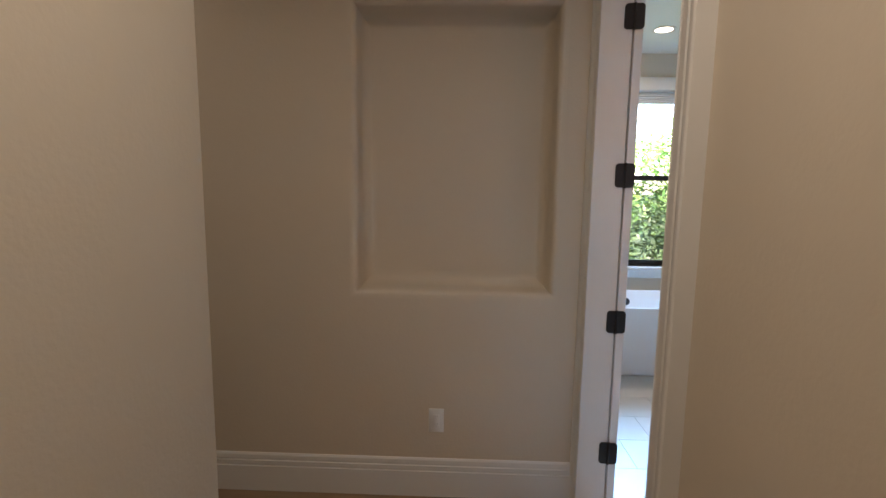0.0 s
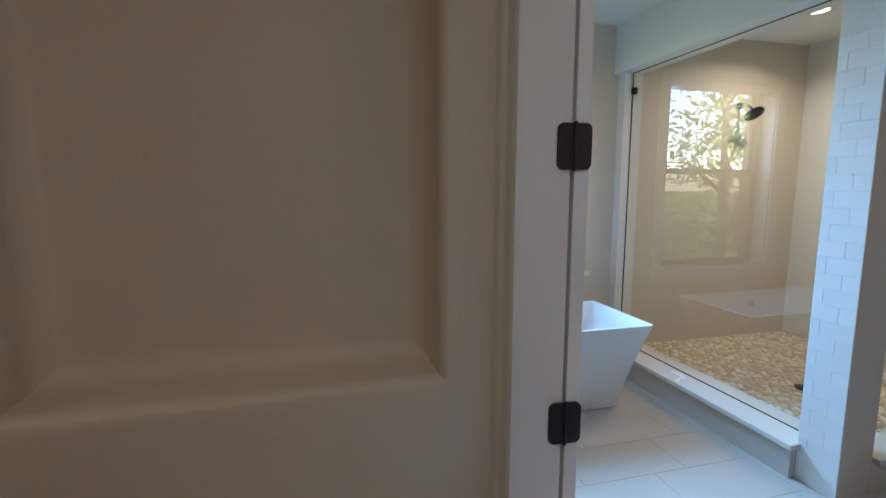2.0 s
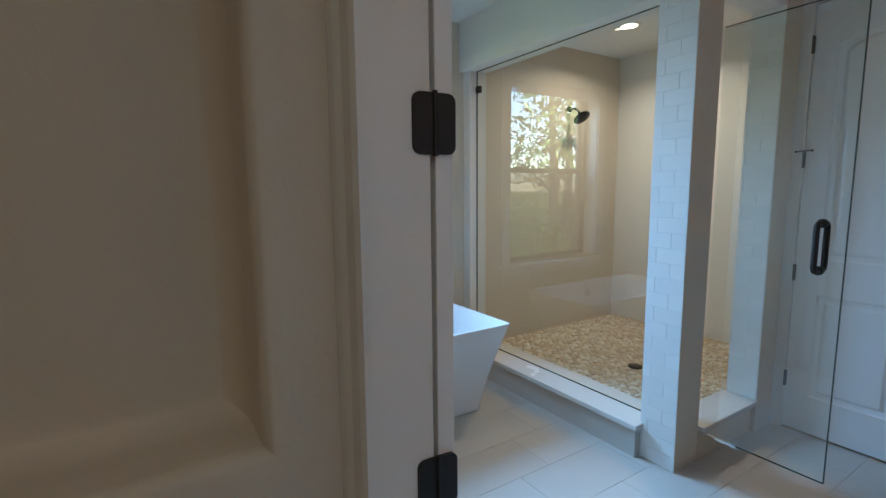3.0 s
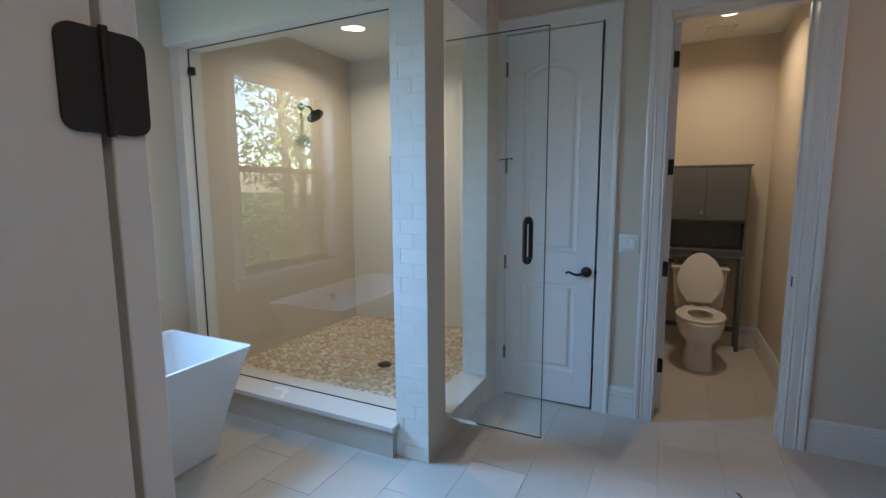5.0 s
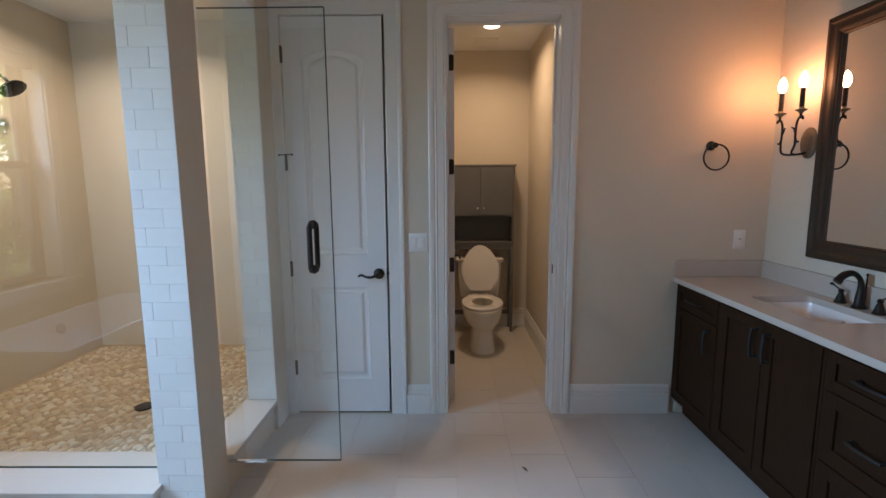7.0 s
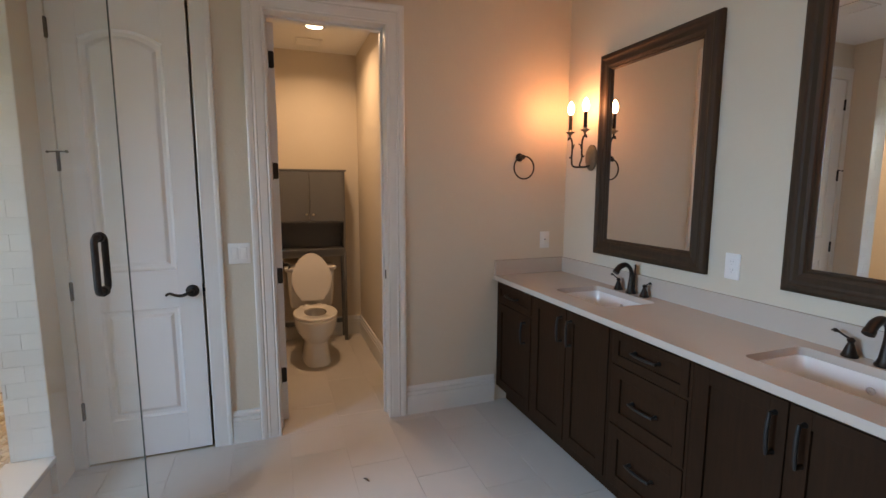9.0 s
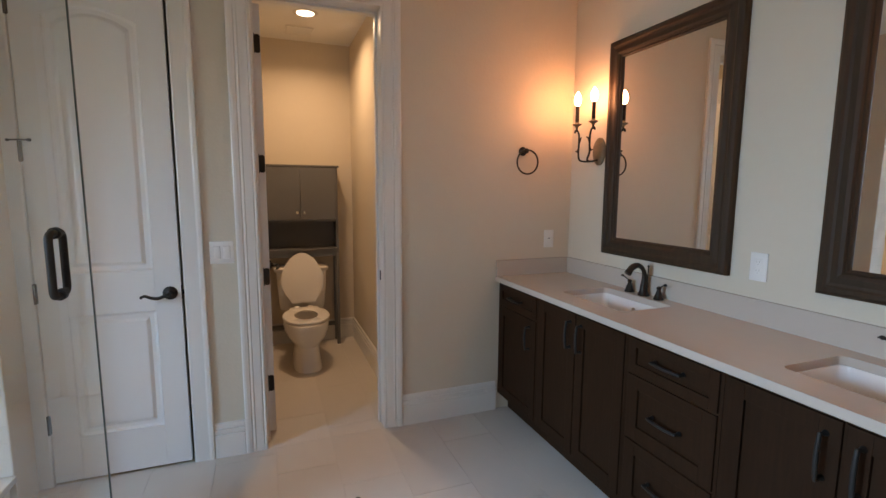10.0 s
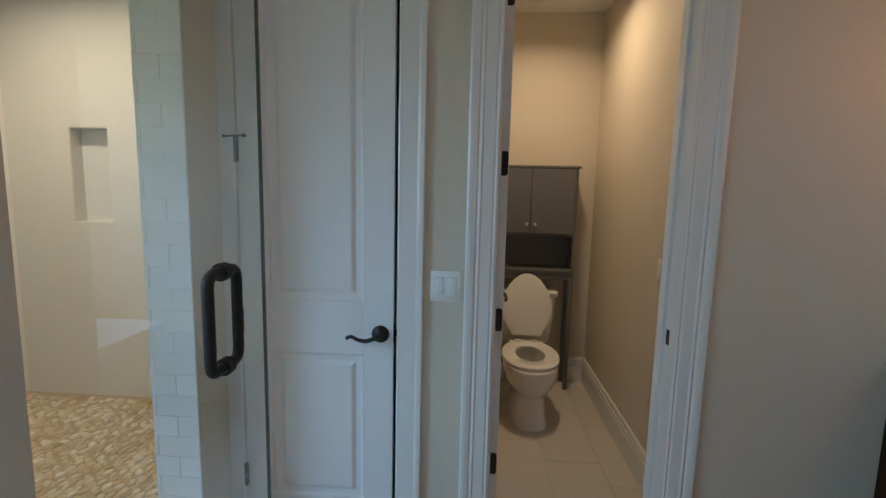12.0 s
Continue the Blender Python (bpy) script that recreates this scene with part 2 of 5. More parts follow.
def smooth_path(pts, steps=6):
    p = [Vector(q) for q in pts]
    p = [2 * p[0] - p[1]] + p + [2 * p[-1] - p[-2]]
    out = []
    for a, b, c, d in zip(p, p[1:], p[2:], p[3:]):
        for k in range(steps):
            t = k / steps
            out.append(0.5 * ((2 * b) + (c - a) * t + (2 * a - 5 * b + 4 * c - d) * t * t + (3 * b - a - 3 * c + d) * t ** 3))
    out.append(p[-2])
    return out


def tube(bm, pts, radius, n=10, close=False):
    """A round bar along pts; radius: one number, or a function of 0..1."""
    pts = [Vector(p) for p in pts]
    rows, side = [], None
    for i, p in enumerate(pts):
        if close:
            d = (pts[(i + 1) % len(pts)] - pts[i - 1]).normalized()
        else:
            d = (pts[min(i + 1, len(pts) - 1)] - pts[max(i - 1, 0)]).normalized()
        if side is None:
            side = d.orthogonal().normalized()
        side = (side - d * side.dot(d)).normalized()
        up = d.cross(side)
        r = radius(i / (len(pts) - 1)) if callable(radius) else radius
        rows.append([p + r * (math.cos(2 * math.pi * k / n) * side + math.sin(2 * math.pi * k / n) * up) for k in range(n)])
    if close:
        rows.append(rows[0])
        loft(bm, rows, False, False)
        bmesh.ops.remove_doubles(bm, verts=bm.verts, dist=1e-5)
    else:
        loft(bm, rows)


def strip(bm, profile, at, u, v, w):
    """A moulding: profile of (along u, along v) pairs, run from at along the vector w."""
    at, u, v, w = Vector(at), Vector(u), Vector(v), Vector(w)
    a = [at + u * p + v * q for p, q in profile]
    loft(bm, [a, [p + w for p in a]])


def mesh_object(name, bm, mat, smooth=False):
    bmesh.ops.recalc_face_normals(bm, faces=bm.faces)
    me = bpy.data.meshes.new(name)
    bm.to_mesh(me)
    bm.free()
    me.materials.append(mat)
    if smooth:
        me.shade_smooth()
        me.set_sharp_from_angle(angle=radians(38))
    return new(name, me)


def structure(name, bm, mat, label, category, smooth=False):
    return tagged(mesh_object(name, bm, mat, smooth), label, category, kind="structure")


def thing(name, at, label, category, group="", kind=""):
    ob = new(name)
    ob.empty_display_size = 0.05
    ob.location = at
    return tagged(ob, label, category, group, kind)


def part(name, bm, mat, parent, label="", smooth=True):
    """One mesh under a thing or a part; the bmesh is given in world metres."""
    ob = mesh_object(name, bm, mat, smooth)
    ob.parent = parent
    if parent.type == "EMPTY":
        ob.location = -parent.location
    if label:
        ob["label"] = label
    return ob


def solid(*boxes, bevel=0.0):
    bm = bmesh.new()
    for b in boxes:
        box(bm, *b, bevel=bevel)
    return bm


# ---- the large structure ----
H = 2.74            # ceilings
XE = 4.555          # wall with the closet door and the toilet room's door
YS = -0.235         # vanity wall
YN = 4.67           # window wall
XW = 1.780           # bathroom side of the entry wall
XH = 1.665          # hall side of the entry wall
YH = 2.29           # hall wall with the recess

structure("wall_north", solid((XW - 0.2, 2.11, YN, 4.95, 0, H), (3.26, 5.70, YN, 4.95, 0, H), (2.11, 3.26, YN, 4.95, 0, 0.78), (2.11, 3.26, YN, 4.95, 2.42, H)),
          M_WALL, "beige painted wall round the bathroom window", "wall")
structure("wall_west", solid((XH, XW, -1.4, 1.385, 0, H), (XH, XW, 2.215, YN, 0, H), (XH, XW, 1.385, 2.215, 2.455, H)),
          M_WALL, "beige painted wall with the entry doorway", "wall")
structure("wall_south", solid((XW, 4.85, YS - 0.15, YS, 0, H)), M_WALL, "beige painted wall behind the vanity", "wall")
structure("wall_east", solid((XE, XE + 0.165, YS, 1.03, 0, H), (XE, XE + 0.165, 1.72, 2.055, 0, H), (XE, XE + 0.165, 2.69, 2.80, 0, H),
                             (XE, XE + 0.165, 1.03, 1.72, 2.435, H), (XE, XE + 0.165, 2.055, 2.69, 2.45, H)),
          M_WALL, "beige painted wall with closet and toilet room doorways", "wall")
structure("wall_toilet_south", solid((XE + 0.165, 6.42, 0.78, 0.90, 0, H)), M_WALL, "beige painted side wall of the toilet room", "wall")
structure("wall_toilet_north", solid((XE + 0.165, 6.42, 1.97, 2.06, 0, H)), M_WALL, "beige painted side wall of the toilet room", "wall")
structure("wall_toilet_east", solid((6.42, 6.54, 0.78, 2.06, 0, H)), M_WALL, "beige painted back wall of the toilet room", "wall")
structure("wall_closet", solid((XE + 0.165, 5.65, 2.80, 2.905, 0, H), (5.3, 5.42, 2.06, 2.80, 0, H)), M_WALL, "wall between closet and shower", "wall")
structure("wall_shower_stub", solid((4.345, XE, 2.735, 2.905, 0, H)), M_WALL, "beige wall end beside the shower opening", "wall")
structure("shower_column", solid((3.556, 3.762, 2.762, 2.96, 0, H)), M_WALL, "beige corner column of the shower", "column")
structure("shower_post", solid((3.597, 3.76, 4.585, YN, 0, 2.372)), M_TRIM, "white post between window wall and shower glass", "post")
structure("shower_header", solid((3.556, 3.76, 2.96, YN, 2.372, H), (3.762, 4.345, 2.745, 2.905, 2.41, H)), M_CEIL, "painted header over the shower glass and opening", "wall")
# shower back wall with its soap recess
structure("wall_shower_east", solid((5.53, 5.72, 2.85, 3.97, 0, H), (5.53, 5.72, 4.21, YN, 0, H), (5.53, 5.72, 3.97, 4.21, 0, 1.22), (5.53, 5.72, 3.97, 4.21, 1.784, H), (5.62, 5.72, 3.97, 4.21, 1.22, 1.784)),
          M_GROUT, "shower back wall with a soap recess", "wall")

# hall
def recess_wall():
    x0, x1, z0, z1, r, d = 0.625, 1.515, 1.015, 2.275, 0.036, 0.185
    bm = solid((-1.3, x0 - r, YH, YH + 0.3, 0, H), (x1 + r, XH, YH, YH + 0.3, 0, H), (x0 - r, x1 + r, YH, YH + 0.3, 0, z0 - r), (x0 - r, x1 + r, YH, YH + 0.3, z1 + r, H))
    rows = []
    for k in range(7):
        a = math.pi / 2 * k / 6
        g, y = r * (1 - math.sin(a)), YH + r * (1 - math.cos(a))
        rows.append([(x0 - g, y, z0 - g), (x1 + g, y, z0 - g), (x1 + g, y, z1 + g), (x0 - g, y, z1 + g)])
    for k in range(9):
        a = math.pi / 2 * k / 8
        q = 0.070
        g, y = -q * (1 - math.cos(a)), YH + d - q + q * math.sin(a)
        rows.append([(x0 - g, y, z0 - g), (x1 + g, y, z0 - g), (x1 + g, y, z1 + g), (x0 - g, y, z1 + g)])
    loft(bm, rows, cap0=False)
    return bm


structure("wall_hall_north", recess_wall(), M_WALL, "beige hall wall with a round-edged recess", "wall", True)
bm = bmesh.new()
box(bm, 0.28, 0.453, -1.4, 1.34, 0, H, bevel=0.018, seg=4)
structure("wall_hall_west", bm, M_WALL, "beige hall wall ending in a rounded corner", "wall", True)
structure("wall_passage_south", solid((-1.3, 0.28, 1.20, 1.34, 0, H)), M_WALL, "beige wall of the side passage", "wall")
structure("wall_passage_west", solid((-1.42, -1.3, 1.20, 2.49, 0, H)), M_WALL, "beige end wall of the side passage", "wall")
structure("wall_hall_south", solid((0.28, XH, -1.52, -1.4, 0, H)), M_WALL, "beige end wall of the hall", "wall")
structure("ceiling", solid((-1.42, 6.6, -1.6, 5.0, H, H + 0.12)), M_CEIL, "white painted flat ceiling", "ceiling")
floor_bath = structure("floor_bathroom", solid((XW - 0.06, XE, YS, YN, -0.06, -0.0025), (XE, 6.42, 0.78, 2.06, -0.06, -0.0025)), M_FLOORGROUT, "pale stone tiled bathroom floor", "floor")
floor_hall = structure("floor_hall", solid((-1.3, XW - 0.06, -1.4, YH, -0.06, -0.004)), M_OAK, "brown wooden plank hall floor", "floor")
floor_shower = structure("floor_shower", solid((3.60, 5.53, 2.905, YN, 0, 0.118), (XE, 5.6, 2.06, 2.8, -0.06, -0.002)), M_PEBGROUT, "shower floor of mixed tan pebbles", "floor")

# shower curbs
bm = bmesh.new()
box(bm, 3.512, 3.785, 2.96, YN - 0.002, 0, 0.16)
structure("shower_curb_base", bm, M_FLOORTILE, "tiled curb below the shower glass", "curb")
bm = bmesh.new()
box(bm, 3.488, 3.800, 2.942, YN - 0.004, 0.16, 0.19, bevel=0.004)
structure("shower_curb_slab", bm, M_STONE, "white stone slab on the shower curb", "curb")
structure("shower_sill_base", solid((3.762, 4.345, 2.760, 2.905, 0, 0.165)), M_WALL, "plain curb below the shower opening", "curb")
bm = bmesh.new()
box(bm, 3.764, 4.343, 2.728, 2.925, 0.165, 0.195, bevel=0.004)
structure("shower_sill_slab", bm, M_STONE, "white stone sill in the shower opening", "curb")

# ---- baseboards and casings ----
BASE = [(0, 0), (0.017, 0), (0.017, 0.128), (0.010, 0.130), (0.010, 0.134), (0.015, 0.137), (0.015, 0.156), (0.008, 0.158), (0.008, 0.163), (0.012, 0.166), (0.010, 0.184), (0.004, 0.192), (0, 0.192)]


def baseboard(x0, y0, x1, y1, nx, ny):
    bm = bmesh.new()
    strip(bm, BASE, (x0, y0, 0), (nx, ny, 0), (0, 0, 1), (x1 - x0, y1 - y0, 0))
    structure("baseboard", bm, M_TRIM, "white moulded baseboard", "baseboard")


baseboard(-1.3, YH, XH - 0.02, YH, 0, -1)
baseboard(0.453, -1.4, 0.453, 1.34, 1, 0)
baseboard(XE, 0.30, XE, 0.931, -1, 0)
baseboard(XE, 1.822, XE, 1.970, -1, 0)
baseboard(XE + 0.165, 0.90, 6.42, 0.90, 0, 1)
baseboard(6.42, 0.917, 6.42, 1.97, -1, 0)
baseboard(XW, 3.05, XW, YN, 1, 0)
baseboard(XW + 0.017, YN, 3.56, YN, 0, -1)
baseboard(XH, -1.4, XH, 1.300, -1, 0)

FLUTED = [(0, 0), (0, 0.010), (0.006, 0.013), (0.012, 0.010), (0.018, 0.013), (0.050, 0.014), (0.056, 0.018), (0.064, 0.014), (0.070, 0.019), (0.082, 0.022), (0.092, 0.022), (0.098, 0.018), (0.098, 0)]
PLAIN = [(0, 0), (0, 0.013), (0.006, 0.016), (0.070, 0.017), (0.080, 0.021), (0.094, 0.021), (0.098, 0.018), (0.098, 0)]


def casing(name, profile, plane, n, a0, a1, z1, axis, label, sides=(1, 1), head=True):
    """Trim round an opening a0..a1 in the wall plane; n: the way that it faces; axis: 'x' or 'y' along the wall."""
    w = profile[-1][0]
    put = (lambda a, d, z: (plane + n * d, a, z)) if axis == "y" else (lambda a, d, z: (a, plane + n * d, z))
    bm = bmesh.new()
    for use, a, s in ((sides[0], a0, -1), (sides[1], a1, 1)):
        if use:
            loft(bm, [[put(a + s * p, q, z + (p if z else 0)) for p, q in profile] for z in (0, z1)])
    if head:
        loft(bm, [[put(a + s * p, q, z1 + p) for p, q in profile] for a, s in ((a0, -1), (a1, 1))])
    return structure(name, bm, M_TRIM, label, "trim")


DEEP = [(p, q + 0.030 if q else 0.0) for p, q in FLUTED]
casing("trim_entry_hall", DEEP, XH, -1, 1.400, 2.20, 2.44, "y", "white moulded casing of the entry's near side", (1, 0), False)
casing("trim_entry_hall", FLUTED, XH, -1, 1.400, 2.20, 2.44, "y", "white moulded casing round the entry doorway", (0, 1))
casing("trim_entry_bath", PLAIN, XW, 1, 1.400, 2.222, 2.44, "y", "white casing on the bathroom side of the entry")
casing("trim_closet", PLAIN, XE, -1, 2.070, 2.678, 2.438, "y", "white casing round the closet door")
casing("trim_toilet", [(p * 1.14, q) for p, q in FLUTED], XE, -1, 1.045, 1.708, 2.424, "y", "white moulded casing round the toilet room doorway")


def jamb(name, x0, x1, y0, y1, z1, label):
    t = 0.016
    structure(name, solid((x0, x1, y0 - t, y0, 0, z1 + t), (x0, x1, y1, y1 + t, 0, z1 + t), (x0, x1, y0, y1, z1, z1 + t)), M_TRIM, label, "trim")


jamb("jamb_entry", XH - 0.0005, XW + 0.0030, 1.400, 2.20, 2.44, "white lining of the entry doorway")
jamb("jamb_toilet", XE - 0.0005, XE + 0.1655, 1.046, 1.707, 2.424, "white lining of the toilet room doorway")
jamb("jamb_closet", XE - 0.0005, XE + 0.1655, 2.071, 2.677, 2.438, "white lining of the closet doorway")
structure("door_stop", solid((XE + 0.08, XE + 0.118, 1.046, 1.058, 0, 2.424), (XE + 0.08, XE + 0.118, 1.695, 1.707, 0, 2.424), (XE + 0.08, XE + 0.118, 1.058, 1.695, 2.412, 2.424)),
          M_TRIM, "white stop strip in the toilet room doorway", "trim")
structure("door_stop_entry", solid((1.695, 1.735, 1.400, 1.411, 0, 2.44)), M_TRIM, "white stop strip in the entry doorway", "trim")


# ---- doors ----
def outline(w0, w1, z0, z1, rise, n=12):
    """A panel's edge in the door's own plane, with a shallow arched top."""
    pts = [(w0, z0), (w1, z0)]
    for i in range(n + 1):
        f = i / n
        pts.append((w1 + (w0 - w1) * f, z1 - rise + rise * math.sin(math.pi * f) ** 0.8))
    return pts


def panel_door(name, width, height, label, category, group):
    """Built in its own plane: x across from the hinges, y through its thickness (0..0.035), z up."""
    t, e = 0.035, 0.007
    s, rt, rb = 0.115, 0.185, 0.22
    lock = 0.82
    door = thing(name, (0, 0, 0), label, category, group, "structure")
    bm = bmesh.new()
    box(bm, 0, s, 0, t, 0, height, bevel=0.0015, seg=1)
    box(bm, width - s, width, 0, t, 0, height, bevel=0.0015, seg=1)
    box(bm, s, width - s, 0, t, 0, rb)
    box(bm, s, width - s, 0, t, lock, lock + 0.205)
    top = [(s, height), (width - s, height)] + outline(s, width - s, 0, height - rt, 0.055)[2:]
    loft(bm, [[(x, y, z) for x, z in top] for y in (0, t)])
    part("door_leaf", bm, M_DOOR, door, smooth=False)
    for z0, z1, rise in ((rb, lock, 0.0), (lock + 0.205, height - rt, 0.055)):
        bm = bmesh.new()
        for y0, sg in ((0.0, 1), (t, -1)):
            rows = []
            for inset, dep in ((0.0, 0.0), (0.004, 0.005), (0.012, e + 0.002), (0.030, e + 0.003), (0.046, 0.002), (0.050, 0.0015)):
                rows.append([(x, y0 + sg * dep, z) for x, z in outline(s + inset, width - s - inset, z0 + inset, z1 - inset, rise)])
            loft(bm, rows, cap0=False)
        part("panel", bm, M_DOOR, door, smooth=False)
    return door


def square_hinge(parent, p, u, d, height=0.100, wide=0.0395):
    """A black hinge with round corners: u runs across the two leaves, d faces out."""
    p, u, d = Vector(p), Vector(u), Vector(d)
    bm = bmesh.new()
    pts = rounded(-wide, wide, -height / 2, height / 2, 0, 0.014)
    loft(bm, [[p + u * a + Vector((0, 0, b)) + d * q for a, b, _ in pts] for q in (-0.004, 0.0025)])
    tube(bm, [p + d * 0.003 + Vector((0, 0, k * height / 2 * 1.06)) for k in (-1, -0.33, 0.33, 1)], 0.0045, 8)
    part("hinge", bm, M_BLACK, parent, "black hinge with rounded corners")


def lever(parent, p, along, out):
    """A door lever at p: along points to the lever's free end, out away from the door."""
    p, a, o = Vector(p), Vector(along), Vector(out)
    q = o.to_track_quat("Z", "Y").to_matrix().to_4x4()
    bm = bmesh.new()
    lathe(bm, [(0.0, 0.0), (0.033, 0.0), (0.034, 0.004), (0.030, 0.009), (0.018, 0.013), (0.012, 0.018), (0.012, 0.045), (0.0, 0.047)], 20, Matrix.Translation(p) @ q)
    z = Vector((0, 0, 1))
    path = smooth_path([p + o * 0.040, p + o * 0.050 + a * 0.012 - z * 0.003, p + o * 0.052 + a * 0.045 - z * 0.014, p + o * 0.052 + a * 0.075 - z * 0.010, p + o * 0.050 + a * 0.100 + z * 0.000, p + o * 0.046 + a * 0.118 - z * 0.006, p + o * 0.044 + a * 0.116 - z * 0.012])
    tube(bm, path, lambda f: 0.0095 - 0.004 * f, 10)
    part("lever_handle", bm, M_BLACK, parent, "black curved lever handle")


# closet door, closed
door = panel_door("door_1", 0.589, 2.420, "closed white two-panel closet door with black lever", "door", "panel doors")
for z in (0.30, 0.94, 1.588, 2.21):
    bm = bmesh.new()
    tube(bm, [(-0.003, -0.006, z - 0.048), (-0.003, -0.006, z - 0.016), (-0.003, -0.006, z + 0.016), (-0.003, -0.006, z + 0.048)], 0.0065, 10)
    box(bm, -0.012, 0.006, -0.004, 0.004, z - 0.045, z + 0.045)
    part("hinge", bm, M_BLACK, door, "black door hinge")
bm = bmesh.new()
tube(bm, [(-0.035, -0.022, 1.632), (0.0, -0.012, 1.636), (0.046, -0.030, 1.634)], 0.0035, 8)
lathe(bm, [(0.0, 0), (0.007, 0.001), (0.007, 0.010), (0, 0.011)], 10, pose(0.046, -0.030, 1.634, 90, 0, 0))
lathe(bm, [(0.0, 0), (0.006, 0.001), (0.006, 0.010), (0, 0.011)], 10, pose(-0.035, -0.018, 1.632, 90, 0, 0))
part("hinge_stop", bm, M_BLACK, door, "black hinge pin door stop")
lever(door, (0.541, 0.0, 0.906), (-1, 0, 0), (0, -1, 0))
bm = bmesh.new()
box(bm, 0.5875, 0.5905, 0.006, 0.029, 0.87, 0.94)
box(bm, 0.594, 0.6005, 0.010, 0.024, 0.895, 0.915)
part("latch", bm, M_BLACK, door, "dark latch plate")

door.matrix_basis = pose(XE - 0.004, 2.674, 0.012, 0, 0, -90)

# toilet room door, open at a right angle into the room
door2 = panel_door("door_2", 0.655, 2.405, "open white two-panel toilet room door", "door", "panel doors")
for z in (0.296, 0.930, 1.564, 2.20):
    bm = bmesh.new()
    pts = rounded(0.002, 0.034, z - 0.048, z + 0.048, 0, 0.011)
    loft(bm, [[(x, a, b) for a, b, _ in pts] for x in (-0.003, 0.001)])
    tube(bm, [(-0.005, 0.037, z - 0.052), (-0.005, 0.037, z), (-0.005, 0.037, z + 0.052)], 0.006, 8)
    part("hinge", bm, M_BLACK, door2, "black door hinge")
lever(door2, (0.595, 0.0, 0.906), (-1, 0, 0), (0, -1, 0))

door2.matrix_basis = pose(XE + 0.172, 1.661, 0.012, 0, 0, 0)

# entry door, folded back against the bathroom wall
door3 = panel_door("door_3", 0.79, 2.42, "open white two-panel entry door folded against the wall", "door", "panel doors")
door3.matrix_basis = pose(1.8275, 2.198, 0.012, 0, 0, 88.5)
entry_hinges = thing("entry_hinges", (1.80, 2.186, 0.3), "four black square door hinges on the entry jamb", "hinge")
for z in (0.30, 0.915, 1.552, 2.19):
    square_hinge(entry_hinges, (1.7885, 2.1945, z), (1, -0.06, 0), (0, -1, 0))
bm = bmesh.new()
pts = rounded(4.597, 4.622, 0.905, 0.962, 0, 0.004)
loft(bm, [[(a, y, b) for a, b, _ in pts] for y in (1.0455, 1.048)])
tagged(mesh_object("strike_plate", bm, M_BLACK), "black strike plate on the toilet room jamb", "strike plate")

# ---- window ----
win = thing("window_1", (2.685, 4.82, 0.78), "black-framed double-hung window with deep white jambs", "window", kind="structure")
WX0, WX1, WZ0, WZ1 = 2.11, 3.26, 0.78, 2.42
bm = solid((WX0, WX0 + 0.012, YN, 4.90, WZ0, WZ1), (WX1 - 0.012, WX1, YN, 4.90, WZ0, WZ1), (WX0 + 0.012, WX1 - 0.012, YN, 4.90, WZ1 - 0.012, WZ1))
part("window_jamb", bm, M_TRIM, win, smooth=False)
x0, x1, z0, z1 = WX0 + 0.014, WX1 - 0.014, WZ0 + 0.002, WZ1 - 0.014
part("window_frame", solid((x0, x0 + 0.034, 4.80, 4.88, z0, z1), (x1 - 0.034, x1, 4.80, 4.88, z0, z1), (x0, x1, 4.80, 4.88, z0, z0 + 0.022), (x0, x1, 4.80, 4.88, z1 - 0.03, z1)), M_BLACK, win, "black metal window frame", False)
zm = 1.63
part("lower_sash", solid((x0 + 0.034, x1 - 0.034, 4.806, 4.836, zm - 0.03, zm + 0.012), (x0 + 0.034, x0 + 0.056, 4.806, 4.836, z0 + 0.022, zm), (x1 - 0.056, x1 - 0.034, 4.806, 4.836, z0 + 0.022, zm), (x0 + 0.056, x1 - 0.056, 4.806, 4.836, z0 + 0.022, z0 + 0.04)), M_BLACK, win, "black lower sash", False)
part("upper_sash", solid((x0 + 0.034, x1 - 0.034, 4.842, 4.872, zm - 0.02, zm + 0.02), (x0 + 0.034, x0 + 0.05, 4.842, 4.872, zm, z1), (x1 - 0.05, x1 - 0.034, 4.842, 4.872, zm, z1)), M_BLACK, win, "black upper sash", False)
for za, zb, yy in ((z0 + 0.03, zm - 0.01, 4.821), (zm, z1 - 0.02, 4.857)):
    bm = bmesh.new()
    loft(bm, [[(x0 + 0.04, yy, za), (x1 - 0.04, yy, za), (x1 - 0.04, yy, zb), (x0 + 0.04, yy, zb)]], True, False)
    pane = part("pane", bm, M_PANE, win, "clear glass pane", False)
    pane.visible_shadow = False
bm = bmesh.new()
loft(bm, [[(x0 + 0.03, 4.876, z0 + 0.02), (x1 - 0.03, 4.876, z0 + 0.02), (x1 - 0.03, 4.876, zm), (x0 + 0.03, 4.876, zm)]], True, False)
screen = part("insect_screen", bm, M_SCREEN, win, "grey mesh insect screen", False)
screen.visible_shadow = False
bm = bmesh.new()
box(bm, WX0 - 0.115, WX1 + 0.115, YN - 0.055, YN + 0.13, 0.755, 0.780, bevel=0.005)
part("window_sill", bm, M_TRIM, win, "white window stool")
bm = bmesh.new()
box(bm, WX0 - 0.08, WX1 + 0.08, YN - 0.02, YN - 0.001, 0.672, 0.755, bevel=0.003)
part("apron", bm, M_TRIM, win)
bm = bmesh.new()
box(bm, WX0 - 0.085, WX0 + 0.005, YN - 0.022, YN - 0.001, 0.78, 2.53, bevel=0.003)
